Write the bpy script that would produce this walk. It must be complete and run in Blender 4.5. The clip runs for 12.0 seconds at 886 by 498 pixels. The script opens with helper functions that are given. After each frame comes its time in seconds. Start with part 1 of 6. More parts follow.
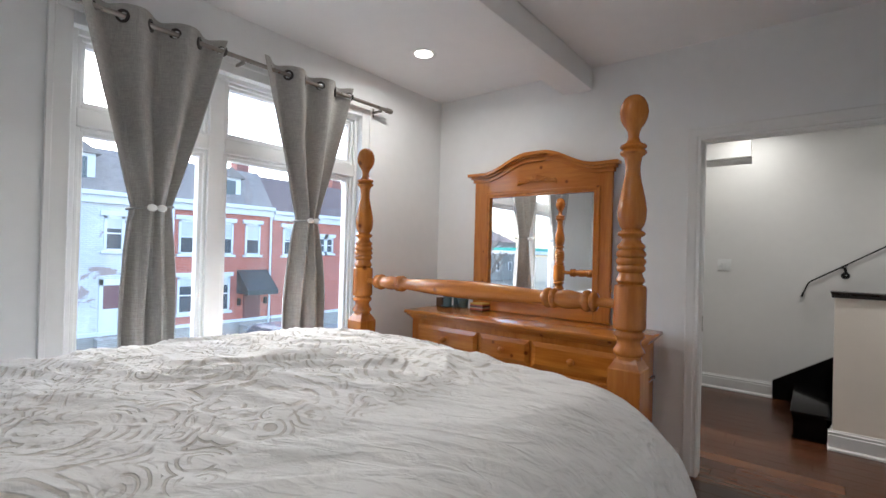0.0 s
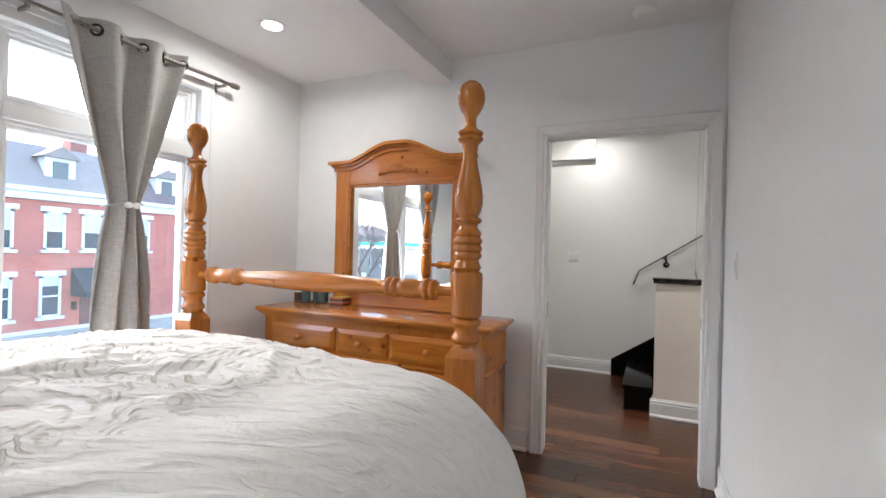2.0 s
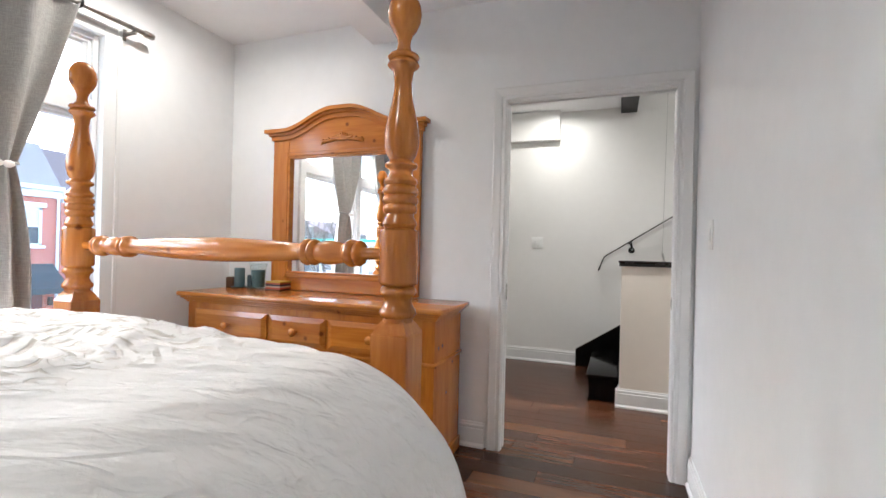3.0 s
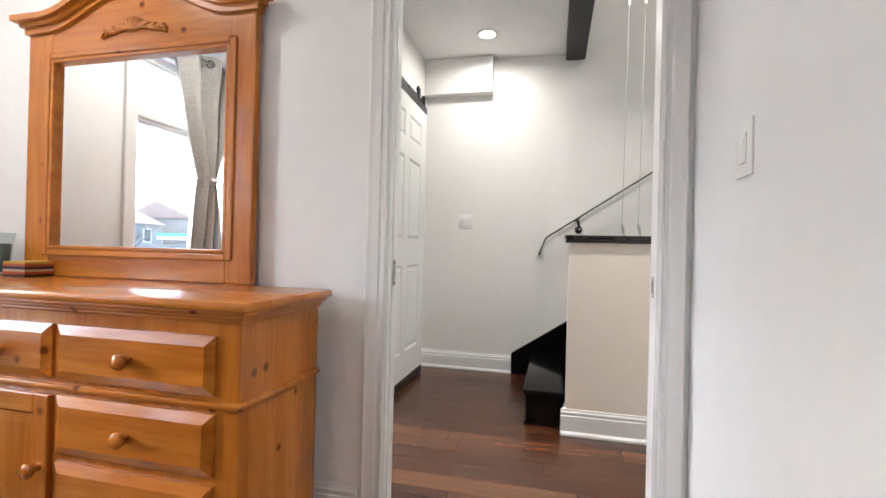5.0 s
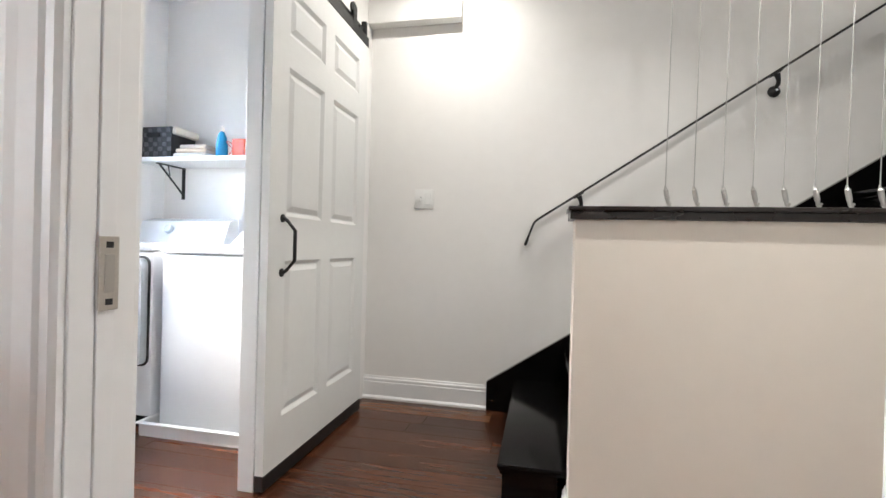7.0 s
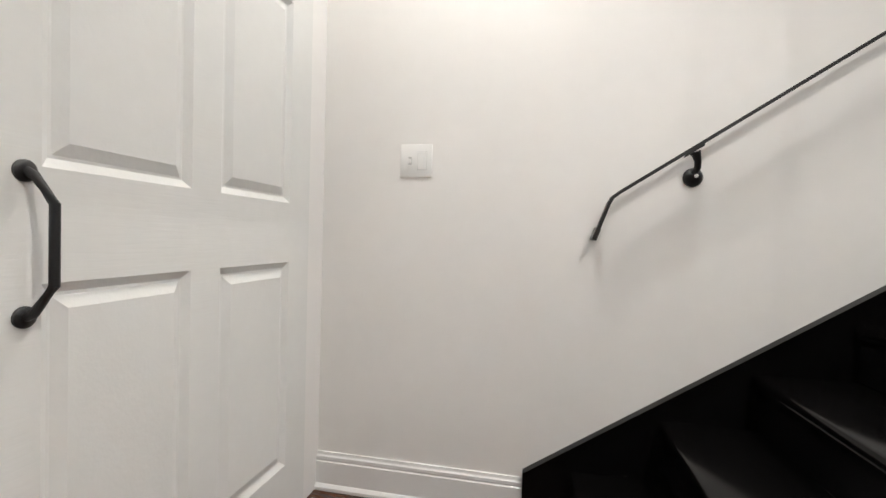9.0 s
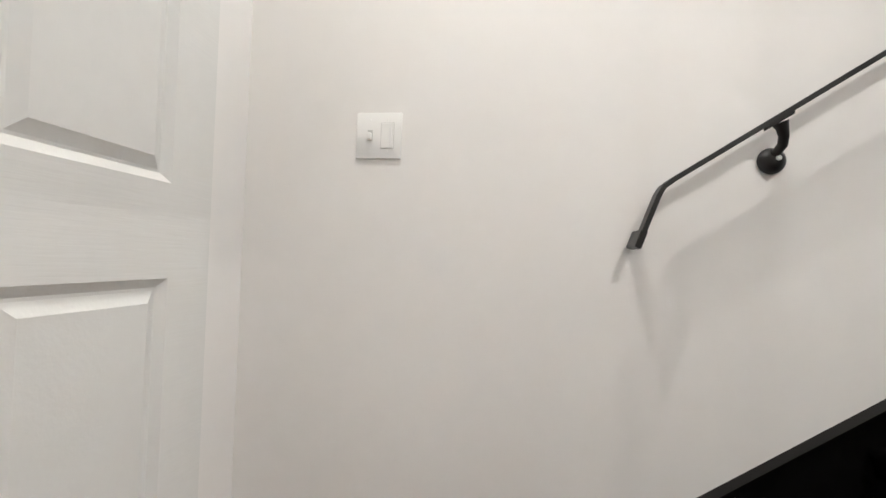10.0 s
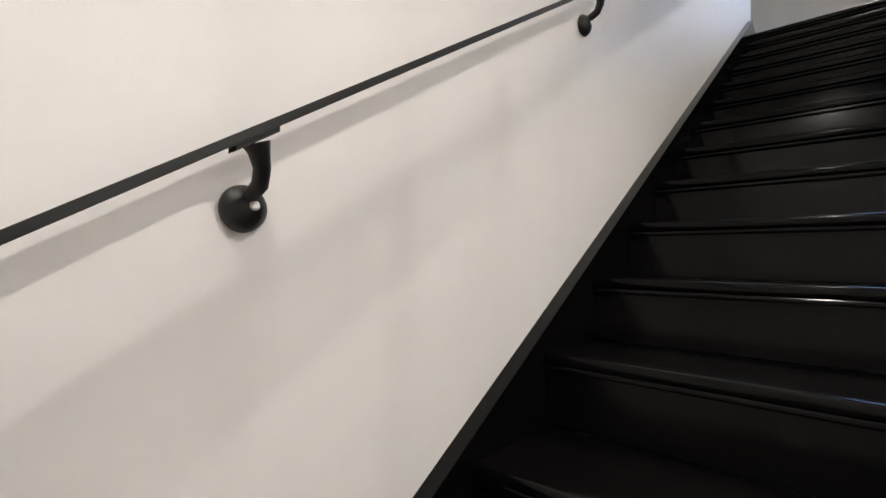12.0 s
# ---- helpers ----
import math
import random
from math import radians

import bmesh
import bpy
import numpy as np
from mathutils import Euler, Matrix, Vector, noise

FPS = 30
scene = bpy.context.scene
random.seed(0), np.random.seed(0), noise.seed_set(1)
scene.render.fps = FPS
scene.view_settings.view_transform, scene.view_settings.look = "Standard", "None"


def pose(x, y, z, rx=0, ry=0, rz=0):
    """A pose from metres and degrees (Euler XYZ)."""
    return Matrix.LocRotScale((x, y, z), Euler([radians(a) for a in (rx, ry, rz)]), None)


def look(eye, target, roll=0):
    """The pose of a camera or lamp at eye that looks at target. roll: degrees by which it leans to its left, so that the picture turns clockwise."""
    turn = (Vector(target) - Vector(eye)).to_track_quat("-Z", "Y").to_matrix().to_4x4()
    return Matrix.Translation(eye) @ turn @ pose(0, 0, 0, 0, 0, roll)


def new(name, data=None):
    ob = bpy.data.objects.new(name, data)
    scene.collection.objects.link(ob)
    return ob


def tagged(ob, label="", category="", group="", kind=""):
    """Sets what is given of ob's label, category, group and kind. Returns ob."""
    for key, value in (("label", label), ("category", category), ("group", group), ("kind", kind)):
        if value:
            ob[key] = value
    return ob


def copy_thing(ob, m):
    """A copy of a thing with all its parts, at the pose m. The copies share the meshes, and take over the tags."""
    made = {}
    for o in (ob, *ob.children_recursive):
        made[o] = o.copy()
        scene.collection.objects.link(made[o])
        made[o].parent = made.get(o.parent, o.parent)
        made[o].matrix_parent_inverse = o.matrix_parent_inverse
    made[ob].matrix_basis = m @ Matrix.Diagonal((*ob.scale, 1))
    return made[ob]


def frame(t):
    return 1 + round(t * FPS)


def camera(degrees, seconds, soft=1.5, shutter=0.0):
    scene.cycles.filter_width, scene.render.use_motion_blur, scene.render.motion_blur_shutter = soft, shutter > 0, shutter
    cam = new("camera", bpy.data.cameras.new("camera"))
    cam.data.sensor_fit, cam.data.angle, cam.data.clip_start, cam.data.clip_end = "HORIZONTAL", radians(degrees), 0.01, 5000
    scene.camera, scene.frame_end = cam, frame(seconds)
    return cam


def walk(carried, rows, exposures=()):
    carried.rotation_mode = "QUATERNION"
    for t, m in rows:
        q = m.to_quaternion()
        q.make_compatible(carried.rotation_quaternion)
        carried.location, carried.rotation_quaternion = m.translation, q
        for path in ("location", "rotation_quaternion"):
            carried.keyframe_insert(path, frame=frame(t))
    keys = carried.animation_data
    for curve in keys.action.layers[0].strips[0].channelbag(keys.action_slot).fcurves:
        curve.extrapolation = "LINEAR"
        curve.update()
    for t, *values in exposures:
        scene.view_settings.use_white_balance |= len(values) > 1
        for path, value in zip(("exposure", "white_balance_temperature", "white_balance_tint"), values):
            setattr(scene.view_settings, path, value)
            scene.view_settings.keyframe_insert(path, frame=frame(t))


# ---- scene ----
cam = camera(88.2, 12.0)
PATH = [
    (0, (0.511, 0.21, 1.326), (-0.741, 1.769, 1.341), 1.5),
    (0.5, (0.533, 0.229, 1.347), (-0.596, 1.88, 1.361), 1.5),
    (1, (0.56, 0.253, 1.353), (-0.444, 1.982, 1.364), 1.4),
    (1.5, (0.584, 0.304, 1.337), (-0.317, 2.09, 1.35), 1.4),
    (2, (0.604, 0.39, 1.3), (-0.22, 2.212, 1.308), 1.4),
    (2.5, (0.614, 0.515, 1.228), (-0.156, 2.361, 1.235), 1.4),
    (3, (0.589, 0.731, 1.169), (-0.108, 2.605, 1.173), 1.4),
    (3.2, (0.578, 0.832, 1.16), (-0.069, 2.725, 1.165), 1.5),
    (4.8, (0.578, 1.7, 1.013), (0.084, 3.64, 1.023), 1.4),
    (5, (0.570, 1.821, 1.017), (0.099, 3.768, 1.023), 1.4),
    (5.5, (0.576, 2.112, 0.997), (0.145, 4.067, 1.004), 1.4),
    (6, (0.566, 2.385, 0.99), (0.152, 4.343, 1.001), 1.6),
    (6.5, (0.538, 2.674, 0.96), (0.139, 4.634, 0.973), 1.5),
    (7, (0.547, 2.93, 0.975), (0.127, 4.886, 0.967), 1.5),
    (7.2, (0.536, 3.051, 0.956), (0.11, 5.005, 0.956), 1.6),
    (7.5, (0.54, 3.259, 0.989), (0.085, 5.206, 0.97), 1.5),
    (7.7, (0.5, 3.352, 0.977), (0.063, 5.305, 0.965), 1.6),
    (9.3, (0.246, 4.213, 0.995), (-0.163, 6.17, 0.939), 1.6),
    (9.5, (0.222, 4.306, 0.989), (-0.191, 6.263, 0.939), 1.7),
    (10, (0.159, 4.549, 0.959), (-0.11, 6.53, 1.001), 2.0),
    (10.5, (0.228, 4.768, 0.953), (0.238, 6.767, 1.025), 2.2),
    (11, (0.309, 4.952, 1.007), (0.749, 6.901, 1.086), 1.6),
    (11.5, (0.396, 5.099, 1.09), (1.45, 6.798, 1.157), 1.4),
    (12, (0.5, 5.114, 1.144), (1.988, 6.448, 1.216), 1.2),
]
walk(cam, [(t, look(eye, target, roll)) for t, eye, target, roll in PATH],
     [(0.0, 2.68, 5800, 6), (1.5, 3.0, 5800, 6), (3.2, 3.46, 5840, 6), (5.0, 3.68, 5950, 7), (7.5, 3.7, 5950, 7), (9.3, 3.84, 6000, 8), (10.5, 3.84, 6000, 8), (11.5, 3.82, 6100, 9), (12.0, 3.92, 6150, 10)])

# ---- light ----
world = bpy.data.worlds.new("sky")
scene.world = world
world.use_nodes = True
wn = world.node_tree.nodes
sky = wn.new("ShaderNodeTexSky")
sky.sky_type = "NISHITA"
sky.sun_disc = False
sky.sun_elevation = radians(36)
sky.sun_rotation = radians(-90)
sky.air_density, sky.dust_density, sky.ozone_density = 1.0, 3.0, 1.0
wn["Background"].inputs["Strength"].default_value = 0.15
world.node_tree.links.new(sky.outputs[0], wn["Background"].inputs["Color"])
sun_data = bpy.data.lights.new("sun", "SUN")
sun_data.energy, sun_data.angle, sun_data.color = 0.62, radians(50), (1.0, 0.98, 0.96)
sun = new("sun", sun_data)
sun.matrix_world = look((-18, 0, 13), (0, 0, 0))


def down_lamp(x, y, z, watts, colour, spread=125):
    data = bpy.data.lights.new("downlight", "AREA")
    data.shape, data.size, data.energy, data.color, data.spread = "DISK", 0.03, watts, colour, radians(spread)
    ob = new("downlight", data)
    ob.location = (x, y, z)
    return ob


WARM = (1.0, 0.90, 0.79)
down_lamp(-1.54, 2.50, 2.640, 1.2, WARM, 170)
# unseen fill lamp, added to brighten the bed
down_lamp(-0.45, 0.50, 2.640, 0.85, WARM, 170)
down_lamp(0.045, 5.25, 2.640, 0.92, WARM, 170)
down_lamp(1.15, 4.06, 2.640, 1.75, WARM, 150)
# unseen fill lamp, added high up to brighten the stairwell wall
down_lamp(3.0, 4.80, 5.380, 3.8, WARM, 170)

# ---- materials ----


def mat(name, base, rough=0.5, metal=0.0, var=0.0, scale=6.0, bump=0.0, bump_scale=200.0, spec=None):
    """Plain paint or metal with faint mottling at two scales and a fine relief."""
    m = bpy.data.materials.new(name)
    m.use_nodes = True
    nt = m.node_tree
    b = nt.nodes["Principled BSDF"]
    b.inputs["Base Color"].default_value = (*base, 1)
    b.inputs["Roughness"].default_value = rough
    b.inputs["Metallic"].default_value = metal
    if spec is not None:
        b.inputs["Specular IOR Level"].default_value = spec
    tc = nt.nodes.new("ShaderNodeTexCoord")
    if var > 0:
        n1, n2 = nt.nodes.new("ShaderNodeTexNoise"), nt.nodes.new("ShaderNodeTexNoise")
        n1.inputs["Scale"].default_value, n2.inputs["Scale"].default_value = scale, scale * 9
        n1.inputs["Detail"].default_value = n2.inputs["Detail"].default_value = 4
        add = nt.nodes.new("ShaderNodeMath")
        add.operation = "ADD"
        ramp = nt.nodes.new("ShaderNodeMapRange")
        ramp.inputs["From Min"].default_value, ramp.inputs["From Max"].default_value = 0.6, 1.4
        ramp.inputs["To Min"].default_value, ramp.inputs["To Max"].default_value = 1 - var, 1 + var
        hsv = nt.nodes.new("ShaderNodeHueSaturation")
        hsv.inputs["Color"].default_value = (*base, 1)
        for n in (n1, n2):
            nt.links.new(tc.outputs["Object"], n.inputs["Vector"])
        nt.links.new(n1.outputs["Fac"], add.inputs[0])
        nt.links.new(n2.outputs["Fac"], add.inputs[1])
        nt.links.new(add.outputs[0], ramp.inputs["Value"])
        nt.links.new(ramp.outputs[0], hsv.inputs["Value"])
        nt.links.new(hsv.outputs[0], b.inputs["Base Color"])
        rr = nt.nodes.new("ShaderNodeMapRange")
        rr.inputs["To Min"].default_value, rr.inputs["To Max"].default_value = max(rough - 0.1, 0.02), min(rough + 0.1, 1)
        nt.links.new(n1.outputs["Fac"], rr.inputs["Value"])
        nt.links.new(rr.outputs[0], b.inputs["Roughness"])
    if bump > 0:
        n3 = nt.nodes.new("ShaderNodeTexNoise")
        n3.inputs["Scale"].default_value, n3.inputs["Detail"].default_value = bump_scale, 3
        bp = nt.nodes.new("ShaderNodeBump")
        bp.inputs["Strength"].default_value, bp.inputs["Distance"].default_value = bump, 0.002
        nt.links.new(tc.outputs["Object"], n3.inputs["Vector"])
        nt.links.new(n3.outputs["Fac"], bp.inputs["Height"])
        nt.links.new(bp.outputs[0], b.inputs["Normal"])
    return m


def embossed_grain(m):
    """Fine horizontal wood grain pressed into a painted face."""
    nt = m.node_tree
    tc, mp = nt.nodes.new("ShaderNodeTexCoord"), nt.nodes.new("ShaderNodeMapping")
    mp.inputs["Scale"].default_value = (9, 9, 170)
    n = nt.nodes.new("ShaderNodeTexNoise")
    n.inputs["Scale"].default_value, n.inputs["Detail"].default_value, n.inputs["Distortion"].default_value = 1.0, 3, 0.4
    bp = nt.nodes.new("ShaderNodeBump")
    bp.inputs["Strength"].default_value, bp.inputs["Distance"].default_value = 0.35, 0.0012
    nt.links.new(tc.outputs["Object"], mp.inputs["Vector"])
    nt.links.new(mp.outputs[0], n.inputs["Vector"])
    nt.links.new(n.outputs["Fac"], bp.inputs["Height"])
    nt.links.new(bp.outputs[0], nt.nodes["Principled BSDF"].inputs["Normal"])


def glow(name, colour, strength):
    m = bpy.data.materials.new(name)
    m.use_nodes = True
    b = m.node_tree.nodes["Principled BSDF"]
    b.inputs["Base Color"].default_value = (0.9, 0.9, 0.9, 1)
    b.inputs["Emission Color"].default_value = (*colour, 1)
    b.inputs["Emission Strength"].default_value = strength
    return m


def glass(name, tint=(1, 1, 1), rough=0.0, haze=0.0):
    """Thin clear pane: mostly see-through with a Fresnel gloss and a faint veil that imitates glare."""
    m = bpy.data.materials.new(name)
    m.use_nodes = True
    nt = m.node_tree
    nt.nodes.remove(nt.nodes["Principled BSDF"])
    tr, gl, fr, mx, pw, sc = (nt.nodes.new("ShaderNode" + k) for k in ("BsdfTransparent", "BsdfGlossy", "LayerWeight", "MixShader", "Math", "Math"))
    tr.inputs["Color"].default_value = (*tint, 1)
    gl.inputs["Roughness"].default_value = rough
    pw.operation, sc.operation = "POWER", "MULTIPLY_ADD"
    pw.inputs[1].default_value = 4.0
    sc.inputs[1].default_value, sc.inputs[2].default_value = 0.45, 0.03
    nt.links.new(fr.outputs["Facing"], pw.inputs[0])
    nt.links.new(pw.outputs[0], sc.inputs[0])
    nt.links.new(sc.outputs[0], mx.inputs[0])
    clear = tr.outputs[0]
    if haze > 0:
        haze_bsdf, veil = nt.nodes.new("ShaderNodeBsdfTranslucent"), nt.nodes.new("ShaderNodeMixShader")
        haze_bsdf.inputs["Color"].default_value = (0.9, 0.9, 0.9, 1)
        veil.inputs[0].default_value = haze
        nt.links.new(clear, veil.inputs[1])
        nt.links.new(haze_bsdf.outputs[0], veil.inputs[2])
        clear = veil.outputs[0]
    nt.links.new(clear, mx.inputs[1])
    nt.links.new(gl.outputs[0], mx.inputs[2])
    nt.links.new(mx.outputs[0], nt.nodes["Material Output"].inputs["Surface"])
    return m


def wood(name, dark, light, axis="x", grain=1.0, rough=0.3, knots=0.0, rnd=0.0, coat=0.0, pale=None):
    """Timber: long grain along one axis, rings, optional knots, and a tone for each object."""
    m = bpy.data.materials.new(name)
    m.use_nodes = True
    nt = m.node_tree
    L = nt.links.new
    b = nt.nodes["Principled BSDF"]
    tc, mp = nt.nodes.new("ShaderNodeTexCoord"), nt.nodes.new("ShaderNodeMapping")
    oi = nt.nodes.new("ShaderNodeObjectInfo")
    sc = {"x": (1.2, 14, 14), "y": (14, 1.2, 14), "z": (14, 14, 1.2)}[axis]
    mp.inputs["Scale"].default_value = [v * grain for v in sc]
    off = nt.nodes.new("ShaderNodeVectorMath")
    off.operation = "MULTIPLY_ADD"
    off.inputs[1].default_value = (37.0, 51.0, 23.0)
    cmb = nt.nodes.new("ShaderNodeCombineXYZ")
    for k in range(3):
        L(oi.outputs["Random"], cmb.inputs[k])
    L(cmb.outputs[0], off.inputs[0])
    L(tc.outputs["Object"], off.inputs[2])
    L(off.outputs[0], mp.inputs["Vector"])
    n1, n2 = nt.nodes.new("ShaderNodeTexNoise"), nt.nodes.new("ShaderNodeTexNoise")
    n1.inputs["Scale"].default_value, n1.inputs["Detail"].default_value, n1.inputs["Distortion"].default_value = 1.0, 6, 0.6
    n2.inputs["Scale"].default_value, n2.inputs["Detail"].default_value = 6.0, 5
    L(mp.outputs[0], n1.inputs["Vector"])
    L(mp.outputs[0], n2.inputs["Vector"])
    mixf = nt.nodes.new("ShaderNodeMix")
    mixf.inputs["Factor"].default_value = 0.35
    L(n1.outputs["Fac"], mixf.inputs["A"])
    L(n2.outputs["Fac"], mixf.inputs["B"])
    ramp = nt.nodes.new("ShaderNodeValToRGB")
    ramp.color_ramp.elements[0].position, ramp.color_ramp.elements[1].position = 0.32, 0.68
    ramp.color_ramp.elements[0].color, ramp.color_ramp.elements[1].color = (*dark, 1), (*light, 1)
    L(mixf.outputs["Result"], ramp.inputs["Fac"])
    out = ramp.outputs["Color"]
    if knots > 0:
        v = nt.nodes.new("ShaderNodeTexVoronoi")
        v.inputs["Scale"].default_value = knots
        kr = nt.nodes.new("ShaderNodeMapRange")
        kr.inputs["From Min"].default_value, kr.inputs["From Max"].default_value = 0.06, 0.13
        kr.inputs["To Min"].default_value, kr.inputs["To Max"].default_value = 0.85, 0.0
        L(off.outputs[0], v.inputs["Vector"])
        L(v.outputs["Distance"], kr.inputs["Value"])
        km = nt.nodes.new("ShaderNodeMix")
        km.data_type = "RGBA"
        km.inputs["B"].default_value = (dark[0] * 0.35, dark[1] * 0.25, dark[2] * 0.2, 1)
        L(kr.outputs[0], km.inputs["Factor"])
        L(out, km.inputs["A"])
        out = km.outputs["Result"]
    if rnd > 0:
        rm = nt.nodes.new("ShaderNodeMapRange")
        rm.inputs["To Min"].default_value, rm.inputs["To Max"].default_value = 1 - rnd, 1 + rnd
        L(oi.outputs["Random"], rm.inputs["Value"])
        hsv = nt.nodes.new("ShaderNodeHueSaturation")
        L(rm.outputs[0], hsv.inputs["Value"])
        L(out, hsv.inputs["Color"])
        out = hsv.outputs[0]
    if pale:
        pm = nt.nodes.new("ShaderNodeMapRange")
        pm.inputs["From Min"].default_value, pm.inputs["From Max"].default_value = 0.62, 0.92
        pm.inputs["To Max"].default_value = 0.6
        w = nt.nodes.new("ShaderNodeTexWhiteNoise")
        w.noise_dimensions = "1D"
        L(oi.outputs["Random"], w.inputs["W"])
        L(w.outputs["Value"], pm.inputs["Value"])
        px_ = nt.nodes.new("ShaderNodeMix")
        px_.data_type = "RGBA"
        tint = nt.nodes.new("ShaderNodeMix")
        tint.data_type = "RGBA"
        tint.inputs["A"].default_value, tint.inputs["B"].default_value = (*[c * 0.62 for c in pale], 1), (*pale, 1)
        L(mixf.outputs["Result"], tint.inputs["Factor"])
        L(pm.outputs[0], px_.inputs["Factor"])
        L(out, px_.inputs["A"])
        L(tint.outputs["Result"], px_.inputs["B"])
        out = px_.outputs["Result"]
    L(out, b.inputs["Base Color"])
    b.inputs["Roughness"].default_value = rough
    b.inputs["Coat Weight"].default_value, b.inputs["Coat Roughness"].default_value = coat, 0.12
    bp = nt.nodes.new("ShaderNodeBump")
    bp.inputs["Strength"].default_value, bp.inputs["Distance"].default_value = 0.12, 0.001
    L(n2.outputs["Fac"], bp.inputs["Height"])
    L(bp.outputs[0], b.inputs["Normal"])
    return m


M_WALL = mat("wall_paint", (0.825, 0.83, 0.83), 0.55, var=0.025, scale=1.5, bump=0.25, bump_scale=260)
M_HALL = mat("hall_paint", (0.82, 0.805, 0.78), 0.5, var=0.02, scale=1.5, bump=0.12, bump_scale=260)
M_KNEE = mat("cream_paint", (0.82, 0.755, 0.67), 0.5, var=0.02, scale=1.5, bump=0.25, bump_scale=260)
M_CEIL = mat("ceiling_paint", (0.85, 0.845, 0.84), 0.8, var=0.02, scale=1.2, bump=0.2, bump_scale=200)
M_TRIM = mat("trim_paint", (0.80, 0.80, 0.79), 0.32, var=0.02, scale=3.0, bump=0.06, bump_scale=80)
M_DOORP = mat("door_paint", (0.74, 0.74, 0.715), 0.36, var=0.02, scale=3.0, bump=0.2, bump_scale=120)
M_DOORG = mat("grained_door_paint", (0.74, 0.74, 0.715), 0.36, var=0.02, scale=3.0)
M_BLACK = mat("black_stair_paint", (0.0035, 0.0032, 0.0032), 0.16, var=0.2, scale=3.0, bump=0.03, bump_scale=60, spec=0.15)
embossed_grain(M_DOORG)
M_BEAM = mat("beam_stain", (0.02, 0.018, 0.017), 0.5, var=0.25, scale=6.0, bump=0.2, bump_scale=60)
M_CAP = mat("cap_stain", (0.014, 0.009, 0.007), 0.28, var=0.3, scale=8.0, bump=0.1, bump_scale=60)
M_IRON = mat("black_iron", (0.007, 0.007, 0.007), 0.42, metal=0.0, var=0.2, scale=20)
M_STEEL = mat("brushed_nickel", (0.55, 0.53, 0.5), 0.32, metal=1.0, var=0.1, scale=30)
M_ROD = mat("dark_nickel_rod", (0.30, 0.275, 0.25), 0.3, metal=1.0, var=0.1, scale=30)
M_RING = mat("gunmetal_ring", (0.06, 0.055, 0.052), 0.3, metal=0.9)
M_CABLE = mat("steel_cable", (0.50, 0.49, 0.47), 0.42, metal=1.0)
M_GREYP = mat("grey_panel", (0.30, 0.31, 0.33), 0.4)
M_SEAM = mat("seam_shade", (0.52, 0.52, 0.50), 0.5)
M_PLASTIC = mat("white_plastic", (0.82, 0.82, 0.8), 0.3)
M_PINE = wood("honey_pine", (0.375, 0.108, 0.0105), (0.575, 0.212, 0.028), "x", 1.0, 0.24, knots=7.5, coat=0.25)
M_PINEZ = wood("honey_pine_upright", (0.375, 0.108, 0.0105), (0.575, 0.212, 0.028), "z", 1.0, 0.24, knots=7.5, coat=0.25)
M_FLOOR = wood("dark_floorboard", (0.030, 0.010, 0.005), (0.10, 0.036, 0.016), "x", 1.3, 0.27, rnd=0.38, pale=(0.22, 0.10, 0.045))
M_MIRROR = mat("mirror_silver", (0.93, 0.94, 0.93), 0.0, metal=1.0)
# the small translucent share puts window glare over the view
M_GLASS = glass("window_glass", haze=0.006)
M_LAMP = glow("lamp_glow", (1.0, 0.93, 0.82), 2.5)

# ---- building blocks ----


def box(bm, x0, x1, y0, y1, z0, z1, bevel=0.0, seg=2):
    tmp = bmesh.new()
    bmesh.ops.create_cube(tmp, size=1, matrix=Matrix.Translation(((x0 + x1) / 2, (y0 + y1) / 2, (z0 + z1) / 2)) @ Matrix.Diagonal((abs(x1 - x0), abs(y1 - y0), abs(z1 - z0), 1)))
    if bevel > 0:
        bmesh.ops.bevel(tmp, geom=tmp.edges[:], offset=bevel, segments=seg, affect="EDGES", profile=0.5)
    merge(bm, tmp)
    return bm


def merge(bm, tmp):
    me = bpy.data.meshes.new("tmp")
    tmp.to_mesh(me)
    tmp.free()
    bm.from_mesh(me)
    bpy.data.meshes.remove(me)


def boxes(*rows, bevel=0.0):
    bm = bmesh.new()
    for r in rows:
        box(bm, *r, bevel=bevel)
    return bm


def lathe(bm, profile, m=Matrix(), seg=24):
    """Turns (radius, height) pairs about z and lays the result at m."""
    rings = []
    for r, z in profile:
        rings.append([bm.verts.new(m @ Vector((r * math.cos(2 * math.pi * k / seg), r * math.sin(2 * math.pi * k / seg), z))) for k in range(seg)])
    for a, b in zip(rings, rings[1:]):
        for k in range(seg):
            bm.faces.new((a[k], a[(k + 1) % seg], b[(k + 1) % seg], b[k]))
    bm.faces.new(rings[0][::-1])
    bm.faces.new(rings[-1])
    return bm


def prism(bm, poly, axis, a0, a1):
    """Extrudes a closed outline: axis x takes (y, z) pairs, y takes (x, z), z takes (x, y)."""
    def at(p, a):
        return {"x": (a, p[0], p[1]), "y": (p[0], a, p[1]), "z": (p[0], p[1], a)}[axis]
    lo = [bm.verts.new(at(p, a0)) for p in poly]
    hi = [bm.verts.new(at(p, a1)) for p in poly]
    n = len(poly)
    for k in range(n):
        bm.faces.new((lo[k], lo[(k + 1) % n], hi[(k + 1) % n], hi[k]))
    bm.faces.new(lo[::-1])
    bm.faces.new(hi)
    bmesh.ops.recalc_face_normals(bm, faces=bm.faces[:])
    return bm


